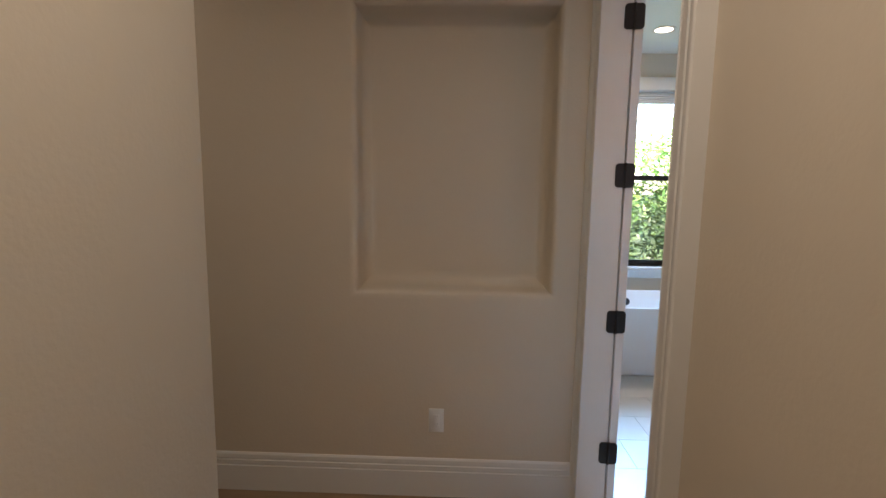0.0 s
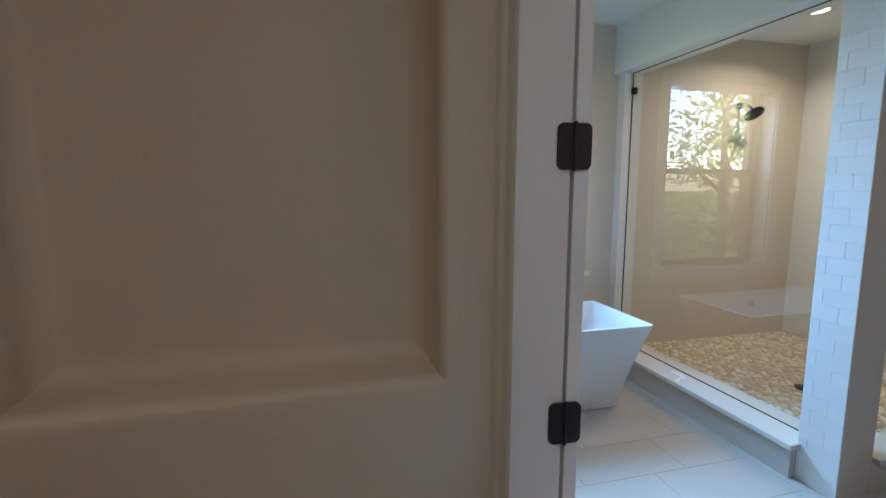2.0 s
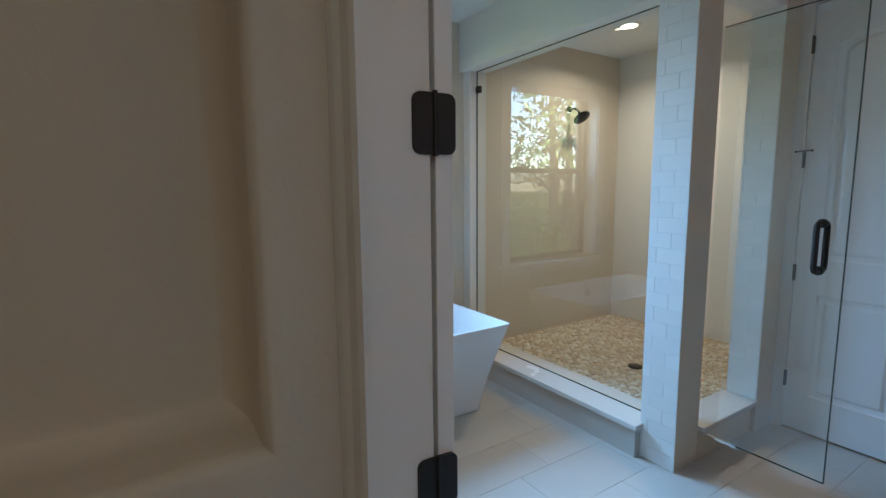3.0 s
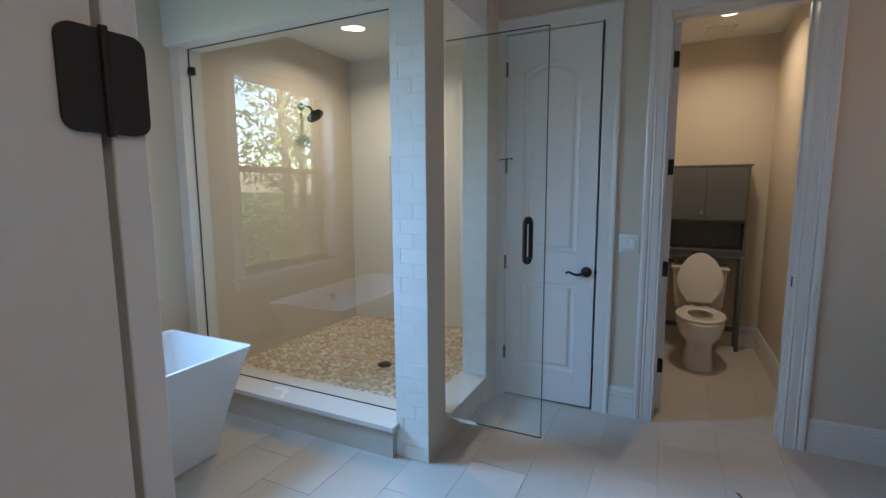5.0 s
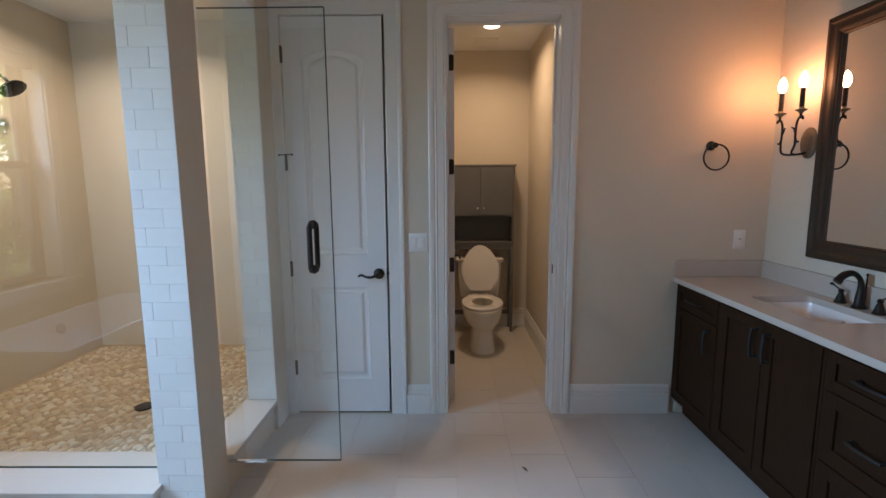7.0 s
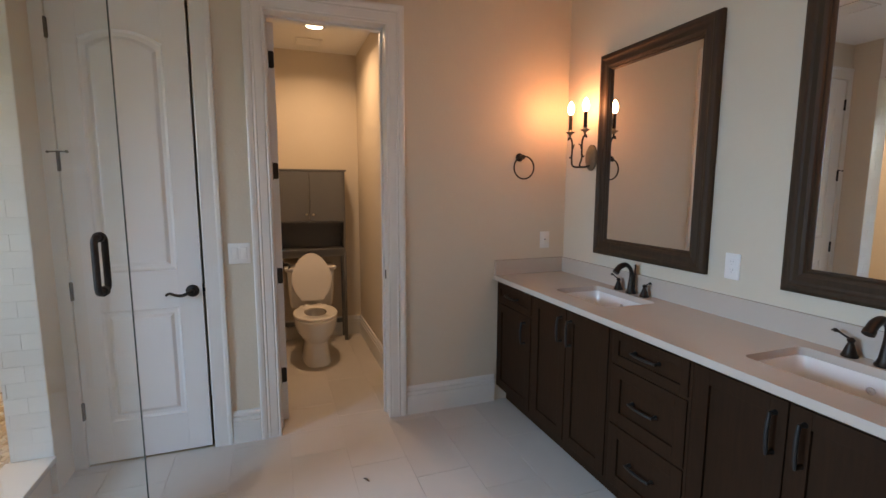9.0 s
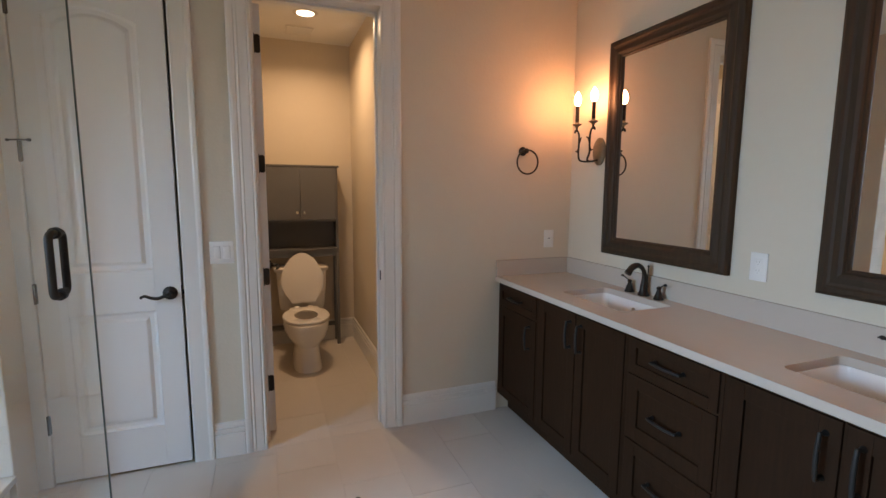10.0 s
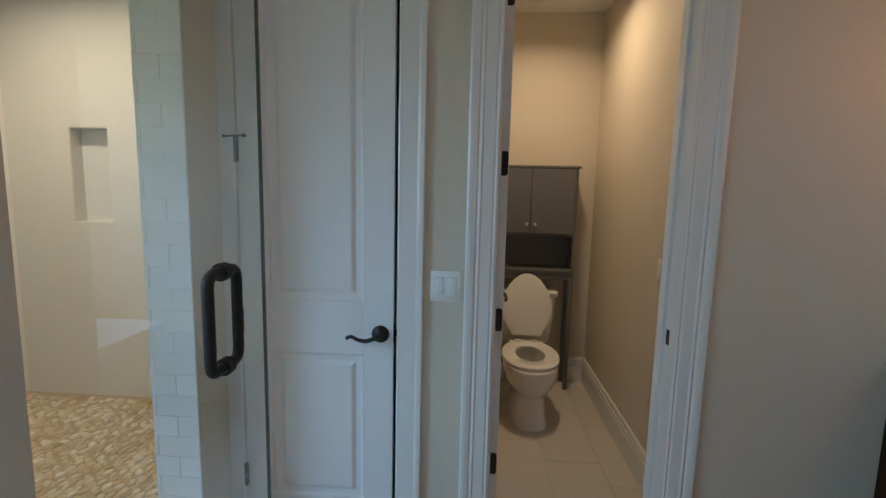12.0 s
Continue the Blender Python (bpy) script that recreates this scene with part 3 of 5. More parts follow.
box(bm, WX1 - 0.005, WX1 + 0.085, YN - 0.022, YN - 0.001, 0.78, 2.53, bevel=0.003)
box(bm, WX0 + 0.005, WX1 - 0.005, YN - 0.0215, YN - 0.001, 2.415, 2.53, bevel=0.003)
part("window_casing", bm, M_TRIM, win, "white flat window casing")
shade = thing("window_shade", (2.685, 4.74, 2.33), "white pleated shade drawn up at the window's top", "window shade")
bm = bmesh.new()
prof = []
for k in range(9):
    prof.append((0.032 if k % 2 else 0.022, -0.008 * k))
prof += [(-0.02, -0.064), (-0.02, 0.0)]
strip(bm, prof, (WX0 + 0.02, 4.745, 2.372), (0, -1, 0), (0, 0, 1), (WX1 - WX0 - 0.04, 0, 0))
part("pleats", bm, M_SHADE, shade, smooth=False)
part("headrail", solid((WX0 + 0.016, WX1 - 0.016, 4.715, 4.770, 2.374, 2.404), bevel=0.003), M_TRIM, shade)

# ---- shower glass ----
def pane_box(name, x0, x1, y0, y1, z0, z1, parent, label):
    bm = bmesh.new()
    box(bm, x0, x1, y0, y1, z0, z1)
    ob = part(name, bm, M_GLASS, parent, label, False)
    ob.visible_shadow = False
    return ob


GS = 3.668           # plane of the fixed glass
panel = thing("glass_screen", (GS, 3.73, 0.19), "fixed clear glass shower panel on the curb", "glass panel")
bm = bmesh.new()
loft(bm, [[(GS, 2.962, 0.192), (GS, 4.584, 0.192), (GS, 4.584, 2.371), (GS, 2.962, 2.371)]], True, False)
gl = part("glass_sheet", bm, M_GLASS, panel, "clear frameless glass", False)
gl.visible_shadow = False
part("edge_seal", solid((GS - 0.004, GS + 0.004, 4.580, 4.5845, 0.192, 2.371), (GS - 0.004, GS + 0.004, 2.964, 4.580, 2.367, 2.3715), (GS - 0.004, GS + 0.004, 2.964, 4.580, 0.1905, 0.195)), M_EDGE, panel, "dark glass edge line", False)
bm = bmesh.new()
box(bm, GS - 0.015, GS + 0.015, 4.540, 4.584, 2.205, 2.255, bevel=0.003)
part("clamp", bm, M_BLACK, panel, "black glass clamp")

GX = 3.758           # plane of the open glass door
gdoor = thing("shower_door", (GX, 2.745, 0.169), "clear glass shower door standing open at a right angle", "shower door")
bm = bmesh.new()
loft(bm, [[(GX, 2.218, 0.172), (GX, 2.748, 0.172), (GX, 2.748, 2.197), (GX, 2.218, 2.197)]], True, False)
gl = part("glass_sheet", bm, M_GLASS, gdoor, "clear frameless glass", False)
gl.visible_shadow = False
part("glass_edge", solid((GX - 0.0045, GX + 0.0045, 2.2145, 2.2182, 0.172, 2.197), (GX - 0.0045, GX + 0.0045, 2.2182, 2.748, 2.1965, 2.200), (GX - 0.0045, GX + 0.0045, 2.2182, 2.57, 0.169, 0.1725)), M_EDGE, gdoor, "dark green glass edge", False)
part("bottom_sweep", solid((GX - 0.007, GX + 0.007, 2.57, 2.748, 0.162, 0.172)), M_CHROME, gdoor, "bright metal sweep", False)
for sg in (-1, 1):
    bm = bmesh.new()
    x = GX + sg * 0.055
    pts = [(GX + sg * 0.004, 2.303, 1.092), (GX + sg * 0.035, 2.303, 1.092), (x - sg * 0.006, 2.303, 1.098), (x, 2.303, 1.114), (x, 2.303, 1.15), (x, 2.303, 1.235), (x, 2.303, 1.270), (x - sg * 0.006, 2.303, 1.286), (GX + sg * 0.035, 2.303, 1.293), (GX + sg * 0.004, 2.303, 1.293)]
    tube(bm, smooth_path(pts, 4), 0.0118, 14)
    for z in (1.092, 1.293):
        lathe(bm, [(0, 0), (0.019, 0), (0.019, 0.009), (0.0, 0.0095)], 16, pose(GX + sg * 0.001, 2.303, z, 0, sg * 90, 0))
    part("pull_handle", bm, M_BLACK, gdoor, "black tubular pull handle")

head = thing("shower_spout", (4.80, YN - 0.012, 2.18), "dark round shower head on a bent arm", "shower head")
bm = bmesh.new()
lathe(bm, [(0, 0), (0.03, 0.0), (0.03, 0.004), (0.014, 0.012), (0, 0.012)], 18, pose(4.80, YN - 0.012, 2.185, 90, 0, 0))
part("flange", bm, M_BRONZE, head)
bm = bmesh.new()
tube(bm, smooth_path([(4.80, YN - 0.012, 2.185), (4.80, YN - 0.06, 2.188), (4.80, YN - 0.11, 2.165), (4.80, YN - 0.145, 2.125)]), 0.010, 10)
part("arm", bm, M_BRONZE, head)
bm = bmesh.new()
lathe(bm, [(0, 0.035), (0.014, 0.034), (0.016, 0.012), (0.035, 0.0), (0.075, -0.012), (0.078, -0.022), (0.070, -0.026), (0, -0.026)], 24, pose(4.80, YN - 0.152, 2.108, -38, 0, 0))
part("spray_head", bm, M_BRONZE, head)
drain = thing("shower_drain", (4.39, 3.575, 0.122), "round dark metal shower drain in the pebbles", "drain")
bm = bmesh.new()
lathe(bm, [(0, 0), (0.05, 0), (0.05, 0.012), (0.047, 0.014), (0.0, 0.013)], 24, pose(4.39, 3.575, 0.118))
part("drain_cover", bm, M_BRONZE, drain)

# ---- bathtub ----
tub = thing("bathtub", (2.60, 4.05, 0), "white freestanding bathtub with flared rectangular sides", "bathtub")
bm = bmesh.new()
TX0, TX1, TY0, TY1, TZ = 1.92, 3.285, 3.71, 4.40, 0.603
rows = []
for f in [k / 8 for k in range(9)]:
    g = 1 - f ** 1.25
    rows.append(rounded(TX0 + 0.125 * g, TX1 - 0.125 * g, TY0 + 0.155 * g, TY1 - 0.155 * g, 0.006 + (TZ - 0.010) * f, 0.028))
rows.append(rounded(TX0 + 0.002, TX1 - 0.002, TY0 + 0.002, TY1 - 0.002, TZ, 0.027))
rows.append(rounded(TX0 + 0.018, TX1 - 0.018, TY0 + 0.018, TY1 - 0.018, TZ, 0.03))
rows.append(rounded(TX0 + 0.024, TX1 - 0.024, TY0 + 0.024, TY1 - 0.024, TZ - 0.006, 0.035))
for f in [k / 6 for k in range(1, 7)]:
    rows.append(rounded(TX0 + 0.024 + 0.17 * f, TX1 - 0.024 - 0.17 * f, TY0 + 0.024 + 0.15 * f, TY1 - 0.024 - 0.15 * f, TZ - 0.006 - 0.44 * f ** 0.8, 0.035 + 0.06 * f))
loft(bm, rows)
part("tub_shell", bm, M_ACRYL, tub)
bm = bmesh.new()
lathe(bm, [(0, 0), (0.034, 0), (0.034, 0.012), (0.028, 0.017), (0, 0.018)], 20, pose(2.60, 4.335, 0.51, 75, 0, 0))
part("overflow_cover", bm, M_BLACK, tub, "black round overflow cover")
part("plinth_shadow_gap", solid((TX0 + 0.14, TX1 - 0.14, TY0 + 0.17, TY1 - 0.17, 0.0, 0.007)), M_ACRYL, tub, smooth=False)

# ---- vanity ----
CT = 0.893          # counter top
CF = 0.314          # counter front
FRONT = 0.289       # face of doors and drawers


def shaker(name, unit, x0, x1, z0, z1, rail):
    """A framed front: a sunk field with stiles and rails of their own."""
    y0, y1 = FRONT - 0.020, FRONT
    field = part(name, solid((x0 + rail - 0.003, x1 - rail + 0.003, y0, y1 - 0.010, z0 + rail - 0.003, z1 - rail + 0.003)), M_CAB, unit, smooth=False)
    for a, b in ((x0, x0 + rail), (x1 - rail, x1)):
        part("stile", solid((a, b, y0, y1, z0, z1), bevel=0.0015), M_CAB, field, smooth=False)
    for a, b in ((z0, z0 + rail), (z1 - rail, z1)):
        part("rail", solid((x0 + rail, x1 - rail, y0, y1, a, b), bevel=0.0015), M_CAB, field, smooth=False)
    return field


def pull(parent, x, z, upright, span=0.128):
    bm = bmesh.new()
    d = Vector((0, 0, 1)) if upright else Vector((1, 0, 0))
    c = Vector((x, FRONT, z))
    o = Vector((0, 1, 0))
    for s in (-1, 1):
        lathe(bm, [(0, 0), (0.009, 0), (0.008, 0.006), (0.005, 0.012), (0.0055, 0.026), (0, 0.030)], 12, Matrix.Translation(c + d * s * span / 2) @ o.to_track_quat("Z", "Y").to_matrix().to_4x4())
    pts = [c + d * (k * span / 2) + o * (0.026 + 0.006 * (1 - k * k)) for k in (-1.08, -1, -0.6, 0, 0.6, 1, 1.08)]
    tube(bm, pts, lambda f: 0.0050 + 0.0018 * math.sin(math.pi * f), 10)
    part("pull", bm, M_BLACK, parent, "black bar pull")


def cabinet(x0, x1, fronts, label):
    """A base unit; fronts: (kind, x0, x1, z0, z1, pull x, pull z, upright)."""
    unit = thing("vanity_cabinet", ((x0 + x1) / 2, 0.03, 0), label, "cabinet", "vanity cabinets")
    a, b = x0 + 0.0008, x1 - 0.0008
    bm = solid((a, b, YS + 0.002, FRONT - 0.021, 0.115, 0.66), (a, b, YS + 0.002, FRONT - 0.085, 0.0, 0.115), (a, b, FRONT - 0.060, FRONT - 0.021, 0.66, CT - 0.031),
               (a, a + 0.018, YS + 0.002, FRONT - 0.060, 0.66, CT - 0.031), (b - 0.018, b, YS + 0.002, FRONT - 0.060, 0.66, CT - 0.031))
    part("body", bm, M_CAB, unit, smooth=False)
    holes = [(f[1] - 0.002, f[2] + 0.002, f[3] - 0.002, f[4] + 0.002) for f in fronts]
    xs = sorted({a, b} | {v for h in holes for v in h[:2]})
    zs = sorted({0.115, CT - 0.031} | {v for h in holes for v in h[2:]})
    bm = bmesh.new()
    for p, q in zip(xs, xs[1:]):
        for u, v in zip(zs, zs[1:]):
            if q - p > 0.0005 and v - u > 0.0005 and not any(h[0] < (p + q) / 2 < h[1] and h[2] < (u + v) / 2 < h[3] for h in holes):
                box(bm, p, q, FRONT - 0.0205, FRONT - 0.005, u, v)
    part("face_frame", bm, M_CAB, unit, smooth=False)
    for name, a, b, z0, z1, px, pz, up in fronts:
        f = shaker(name, unit, a, b, z0, z1, 0.055 if z1 - z0 > 0.2 else 0.036)
        pull(f, px, pz, up)
    return unit


ZB, ZT = 0.125, 0.845
cabinet(4.085, 4.548, [("drawer", 4.100, 4.532, 0.722, ZT, 4.32, 0.785, False), ("door", 4.100, 4.532, ZB, 0.708, 4.165, 0.60, True)], "dark brown wooden vanity unit with one drawer and door")
cabinet(3.400, 4.085, [("door", 3.748, 4.070, ZB, ZT, 3.785, 0.735, True), ("door", 3.415, 3.738, ZB, ZT, 3.700, 0.735, True)], "dark brown wooden two-door vanity sink base")
cabinet(2.960, 3.400, [("drawer", 2.976, 3.384, 0.705, ZT, 3.18, 0.785, False), ("drawer", 2.976, 3.384, 0.425, 0.692, 3.18, 0.560, False), ("drawer", 2.976, 3.384, ZB, 0.412, 3.18, 0.280, False)], "dark brown wooden vanity unit with three drawers")
cabinet(2.275, 2.960, [("door", 2.624, 2.945, ZB, ZT, 2.660, 0.735, True), ("door", 2.290, 2.613, ZB, ZT, 2.575, 0.735, True)], "dark brown wooden two-door vanity sink base")
cabinet(1.800, 2.275, [("drawer", 1.815, 2.260, 0.722, ZT, 2.04, 0.785, False), ("door", 1.815, 2.260, ZB, 0.708, 1.88, 0.60, True)], "dark brown wooden vanity unit with one drawer and door")

SINKS = (3.80, 2.63)
SW, SY0, SY1 = 0.235, -0.130, 0.175
top = thing("vanity_countertop", (3.17, 0.05, CT - 0.03), "white stone vanity countertop with two cut-outs", "countertop")
bm = bmesh.new()
loops = [[(XW + 0.003, YS + 0.022, CT - 0.03), (XE - 0.003, YS + 0.022, CT - 0.03), (XE - 0.003, CF, CT - 0.03), (XW + 0.003, CF, CT - 0.03)]]
loops += [rounded(sx - SW, sx + SW, SY0, SY1, CT - 0.03, 0.030, 6) for sx in SINKS]
edges = []
for loop in loops:
    vs = [bm.verts.new(p) for p in loop]
    edges += [bm.edges.new((a, b)) for a, b in zip(vs, vs[1:] + vs[:1])]
cells = [f for f in bmesh.ops.triangle_fill(bm, use_beauty=True, use_dissolve=False, edges=edges)["geom"] if isinstance(f, bmesh.types.BMFace)]
up = bmesh.ops.extrude_face_region(bm, geom=cells, use_keep_orig=True)
bmesh.ops.translate(bm, verts=[v for v in up["geom"] if isinstance(v, bmesh.types.BMVert)], vec=(0, 0, 0.03))
part("slab", bm, M_QUARTZ, top, smooth=False)
bm = bmesh.new()
box(bm, XW + 0.003, XE - 0.003, YS + 0.001, YS + 0.021, CT - 0.03, CT + 0.102, bevel=0.002, seg=1)
part("backsplash", bm, M_QUARTZ, top, "low white stone backsplash")
bm = bmesh.new()
box(bm, XE - 0.0225, XE - 0.0025, YS + 0.022, CF - 0.004, CT + 0.0005, CT + 0.102, bevel=0.002, seg=1)
part("sidesplash", bm, M_QUARTZ, top, "low white stone sidesplash")

for sx in SINKS:
    sink = thing("sink", (sx, 0.02, 0.70), "white rectangular undermount sink in the countertop", "sink", "vanity sinks")
    bm = bmesh.new()
    z = CT - 0.0305
    rows = [rounded(sx - SW - 0.02, sx + SW + 0.02, SY0 - 0.02, SY1 + 0.02, z - 0.16, 0.05), rounded(sx - SW - 0.02, sx + SW + 0.02, SY0 - 0.02, SY1 + 0.02, z, 0.03),
            rounded(sx - SW + 0.004, sx + SW - 0.004, SY0 + 0.004, SY1 - 0.004, z, 0.028)]
    for f in (0.3, 0.6, 0.85, 0.96, 1.0):
        g = 0.006 + 0.02 * f + 0.05 * max(0, f - 0.6) ** 1.2
        rows.append(rounded(sx - SW + g, sx + SW - g, SY0 + g, SY1 - g, z - 0.125 * f ** 0.7, 0.03 + 0.02 * f))
    loft(bm, rows)
    part("basin", bm, M_CHINA, sink)
    bm = bmesh.new()
    lathe(bm, [(0, 0), (0.030, 0), (0.032, 0.003), (0.026, 0.005), (0.0, 0.002)], 20, pose(sx, 0.02, z - 0.126))
    part("sink_drain", bm, M_CHROME, sink, "chrome drain")
    bm = bmesh.new()
    lathe(bm, [(0, 0), (0.013, 0), (0.013, 0.003), (0.008, 0.004), (0.0, 0.002)], 16, pose(sx, SY0 + 0.016, z - 0.045, -80, 0, 0))
    part("overflow_ring", bm, M_CHROME, sink, "chrome overflow ring")

    tap = thing("faucet", (sx, -0.172, CT), "dark bronze widespread faucet with two lever handles", "faucet", "vanity faucets")
    fy = -0.172
    bm = bmesh.new()
    lathe(bm, [(0, 0), (0.029, 0), (0.030, 0.006), (0.025, 0.013), (0.020, 0.028), (0.0165, 0.060), (0.0, 0.062)], 18, pose(sx, fy, CT))
    path = smooth_path([(sx, fy, CT + 0.05), (sx, fy - 0.002, CT + 0.095), (sx, fy + 0.010, CT + 0.138), (sx, fy + 0.045, CT + 0.162), (sx, fy + 0.085, CT + 0.152), (sx, fy + 0.112, CT + 0.122)])
    tube(bm, path, lambda f: 0.0165 - 0.0055 * math.sin(math.pi * min(1, f * 1.25)) ** 2 + (0.002 if f > 0.93 else 0), 14)
    part("spout", bm, M_BRONZE, tap)
    bm = bmesh.new()
    tube(bm, [(sx, fy - 0.024, CT + 0.02), (sx, fy - 0.024, CT + 0.150)], 0.003, 8)
    lathe(bm, [(0, 0), (0.006, 0.002), (0.004, 0.012), (0, 0.014)], 10, pose(sx, fy - 0.024, CT + 0.148))
    part("lift_rod", bm, M_BRONZE, tap)
    for s in (-1, 1):
        bm = bmesh.new()
        hx = sx + s * 0.102
        lathe(bm, [(0, 0), (0.025, 0), (0.026, 0.005), (0.022, 0.011), (0.018, 0.024), (0.012, 0.042), (0.009, 0.050), (0.012, 0.055), (0.0125, 0.061), (0.007, 0.067), (0, 0.069)], 18, pose(hx, fy, CT))
        tube(bm, smooth_path([(hx - s * 0.004, fy, CT + 0.062), (hx + s * 0.015, fy + 0.003, CT + 0.068), (hx + s * 0.034, fy + 0.007, CT + 0.079), (hx + s * 0.048, fy + 0.009, CT + 0.083), (hx + s * 0.058, fy + 0.010, CT + 0.080)]), lambda f: 0.0042 + 0.0048 * math.exp(-((f - 0.72) / 0.16) ** 2) - 0.002 * f, 10)
        part("lever", bm, M_BRONZE, tap, "small curved lever handle")


# ---- mirrors ----
def wall_mirror(xc, w=0.822, z0=1.070, z1=2.272, b=0.100):
    mir = thing("wall_mirror", (xc, YS, z0), "tall mirror in a broad brown stained wooden frame", "mirror", "vanity mirrors")
    prof = [(0, 0), (0, 0.020), (0.006, 0.030), (0.016, 0.036), (0.030, 0.037), (0.038, 0.031), (0.048, 0.029), (0.070, 0.033), (0.082, 0.028), (0.087, 0.020), (0.093, 0.022), (0.098, 0.016), (0.100, 0.008), (0.100, 0)]
    x0, x1 = xc - w / 2, xc + w / 2
    bm = bmesh.new()
    rows = []
    for cx, cz, sx, sz in ((x0, z0, 1, 1), (x1, z0, -1, 1), (x1, z1, -1, -1), (x0, z1, 1, -1)):
        rows.append([(cx + sx * p, YS + 0.003 + q, cz + sz * p) for p, q in prof])
    rows.append(rows[0])
    loft(bm, rows, False, False)
    bmesh.ops.remove_doubles(bm, verts=bm.verts, dist=1e-5)
    part("frame", bm, M_MIRFRAME, mir, smooth=False)
    part("mirror_glass", solid((x0 + b - 0.004, x1 - b + 0.004, YS + 0.004, YS + 0.012, z0 + b - 0.004, z1 - b + 0.004)), M_MIRROR, mir, "clear silvered mirror glass", False)


wall_mirror(3.780)
wall_mirror(2.603)

# ---- sconce ----
sc = thing("wall_sconce", (4.272, YS, 1.67), "lit two-candle wall sconce of dark scrolled metal", "wall lamp")
bm = bmesh.new()
loft(bm, [[(4.272 + 0.052 * k * math.cos(a), YS + y, 1.672 + 0.082 * k * math.sin(a)) for a in [2 * math.pi * i / 28 for i in range(28)]] for k, y in ((1, 0.001), (1, 0.012), (0.88, 0.020), (0.5, 0.024), (0.05, 0.025))])
part("backplate", bm, M_PLATE, sc, "oval antique brass backplate")
CY = YS + 0.120
for s in (-1, 1):
    bx = 4.272 + s * 0.076
    bm = bmesh.new()
    tube(bm, smooth_path([(4.272, YS + 0.02, 1.622), (4.272 + s * 0.012, YS + 0.07, 1.612), (4.272 + s * 0.034, CY, 1.618), (4.272 + s * 0.052, CY, 1.66), (4.272 + s * 0.050, CY, 1.715), (4.272 + s * 0.052, CY, 1.765), (4.272 + s * 0.066, CY, 1.795), (4.272 + s * 0.088, CY, 1.800), (4.272 + s * 0.094, CY, 1.785)], 5), 0.0055, 10)
    tube(bm, smooth_path([(4.272 + s * 0.046, CY, 1.725), (4.272 + s * 0.036, CY, 1.745), (4.272 + s * 0.024, CY + 0.004, 1.752)]), lambda f: 0.0055 - 0.002 * f, 8)
    tube(bm, smooth_path([(4.272 + s * 0.052, CY, 1.69), (4.272 + s * 0.066, CY, 1.672), (4.272 + s * 0.078, CY, 1.676)]), lambda f: 0.0055 - 0.002 * f, 8)
    tube(bm, [(bx, CY, 1.790), (bx, CY, 1.818)], 0.006, 10)
    part("arm", bm, M_BRONZE, sc, "scrolled dark metal arm")
    bm = bmesh.new()
    lathe(bm, [(0, 0), (0.008, 0), (0.012, 0.008), (0.027, 0.017), (0.028, 0.021), (0.014, 0.026), (0.011, 0.030), (0.011, 0.036), (0, 0.037)], 16, pose(bx, CY, 1.815))
    part("candle_cup", bm, M_PLATE, sc, "flared candle cup")
    bm = bmesh.new()
    lathe(bm, [(0, 0), (0.0115, 0), (0.0115, 0.094), (0, 0.095)], 16, pose(bx, CY, 1.850))
    part("candle_sleeve", bm, M_BRONZE, sc)
    bm = bmesh.new()
    lathe(bm, [(0.008, 0), (0.013, 0.006), (0.0195, 0.022), (0.021, 0.036), (0.017, 0.054), (0.009, 0.070), (0.003, 0.080), (0, 0.082)], 16, pose(bx, CY, 1.945))
    part("bulb", bm, M_BULB, sc, "lit warm flame-shaped bulb")

tagged(sc, group="vanity sconces")
# unseen second sconce, assumed by symmetry, added for warm light on the vanity
copy_thing(sc, pose(2.10, YS, 1.67))


# ---- towel ring, plates ----
tr = thing("towel_ring", (XE, 0.135, 1.68), "dark bronze towel ring on the wall", "towel ring")
bm = bmesh.new()
lathe(bm, [(0, 0), (0.027, 0), (0.028, 0.006), (0.020, 0.014), (0.012, 0.024), (0.013, 0.045), (0.016, 0.052), (0, 0.056)], 20, pose(XE - 0.001, 0.138, 1.682, 0, -90, 0))
part("mount", bm, M_BRONZE, tr)
bm = bmesh.new()
tube(bm, [(XE - 0.046, 0.125 + 0.074 * math.sin(a), 1.614 + 0.074 * math.cos(a)) for a in [2 * math.pi * i / 40 for i in range(40)]], 0.0052, 8, close=True)
part("ring_bar", bm, M_BRONZE, tr)


def plate(name, label, category, at, u, n, w, h, inserts):
    """A cover plate at a point of a wall; u runs across it, n out of the wall; inserts: (across, up, width, height, proud, material, name)."""
    at, u, n = Vector(at), Vector(u), Vector(n)
    z = Vector((0, 0, 1))
    ob = thing(name, at, label, category)

    def slab(c0, c1, ww, hh, d0, d1, r, name, mat, lab=""):
        bm = bmesh.new()
        a = rounded(c0 - ww / 2, c0 + ww / 2, c1 - hh / 2, c1 + hh / 2, 0, r, 3)
        b = rounded(c0 - ww / 2 + 0.002, c0 + ww / 2 - 0.002, c1 - hh / 2 + 0.002, c1 + hh / 2 - 0.002, 0, max(r - 0.001, 0.0005), 3)
        loft(bm, [[at + u * p + z * q + n * d for p, q, _ in pts] for pts, d in ((a, d0), (a, d1 - 0.0015), (b, d1))])
        part(name, bm, mat, ob, lab)
    slab(0, 0, w, h, 0.0005, 0.006, 0.004, "cover", M_PLASTIC)
    for c0, c1, ww, hh, proud, mat, nm in inserts:
        slab(c0, c1, ww, hh, 0.003, 0.006 + proud, 0.0015, nm, mat)
    return ob


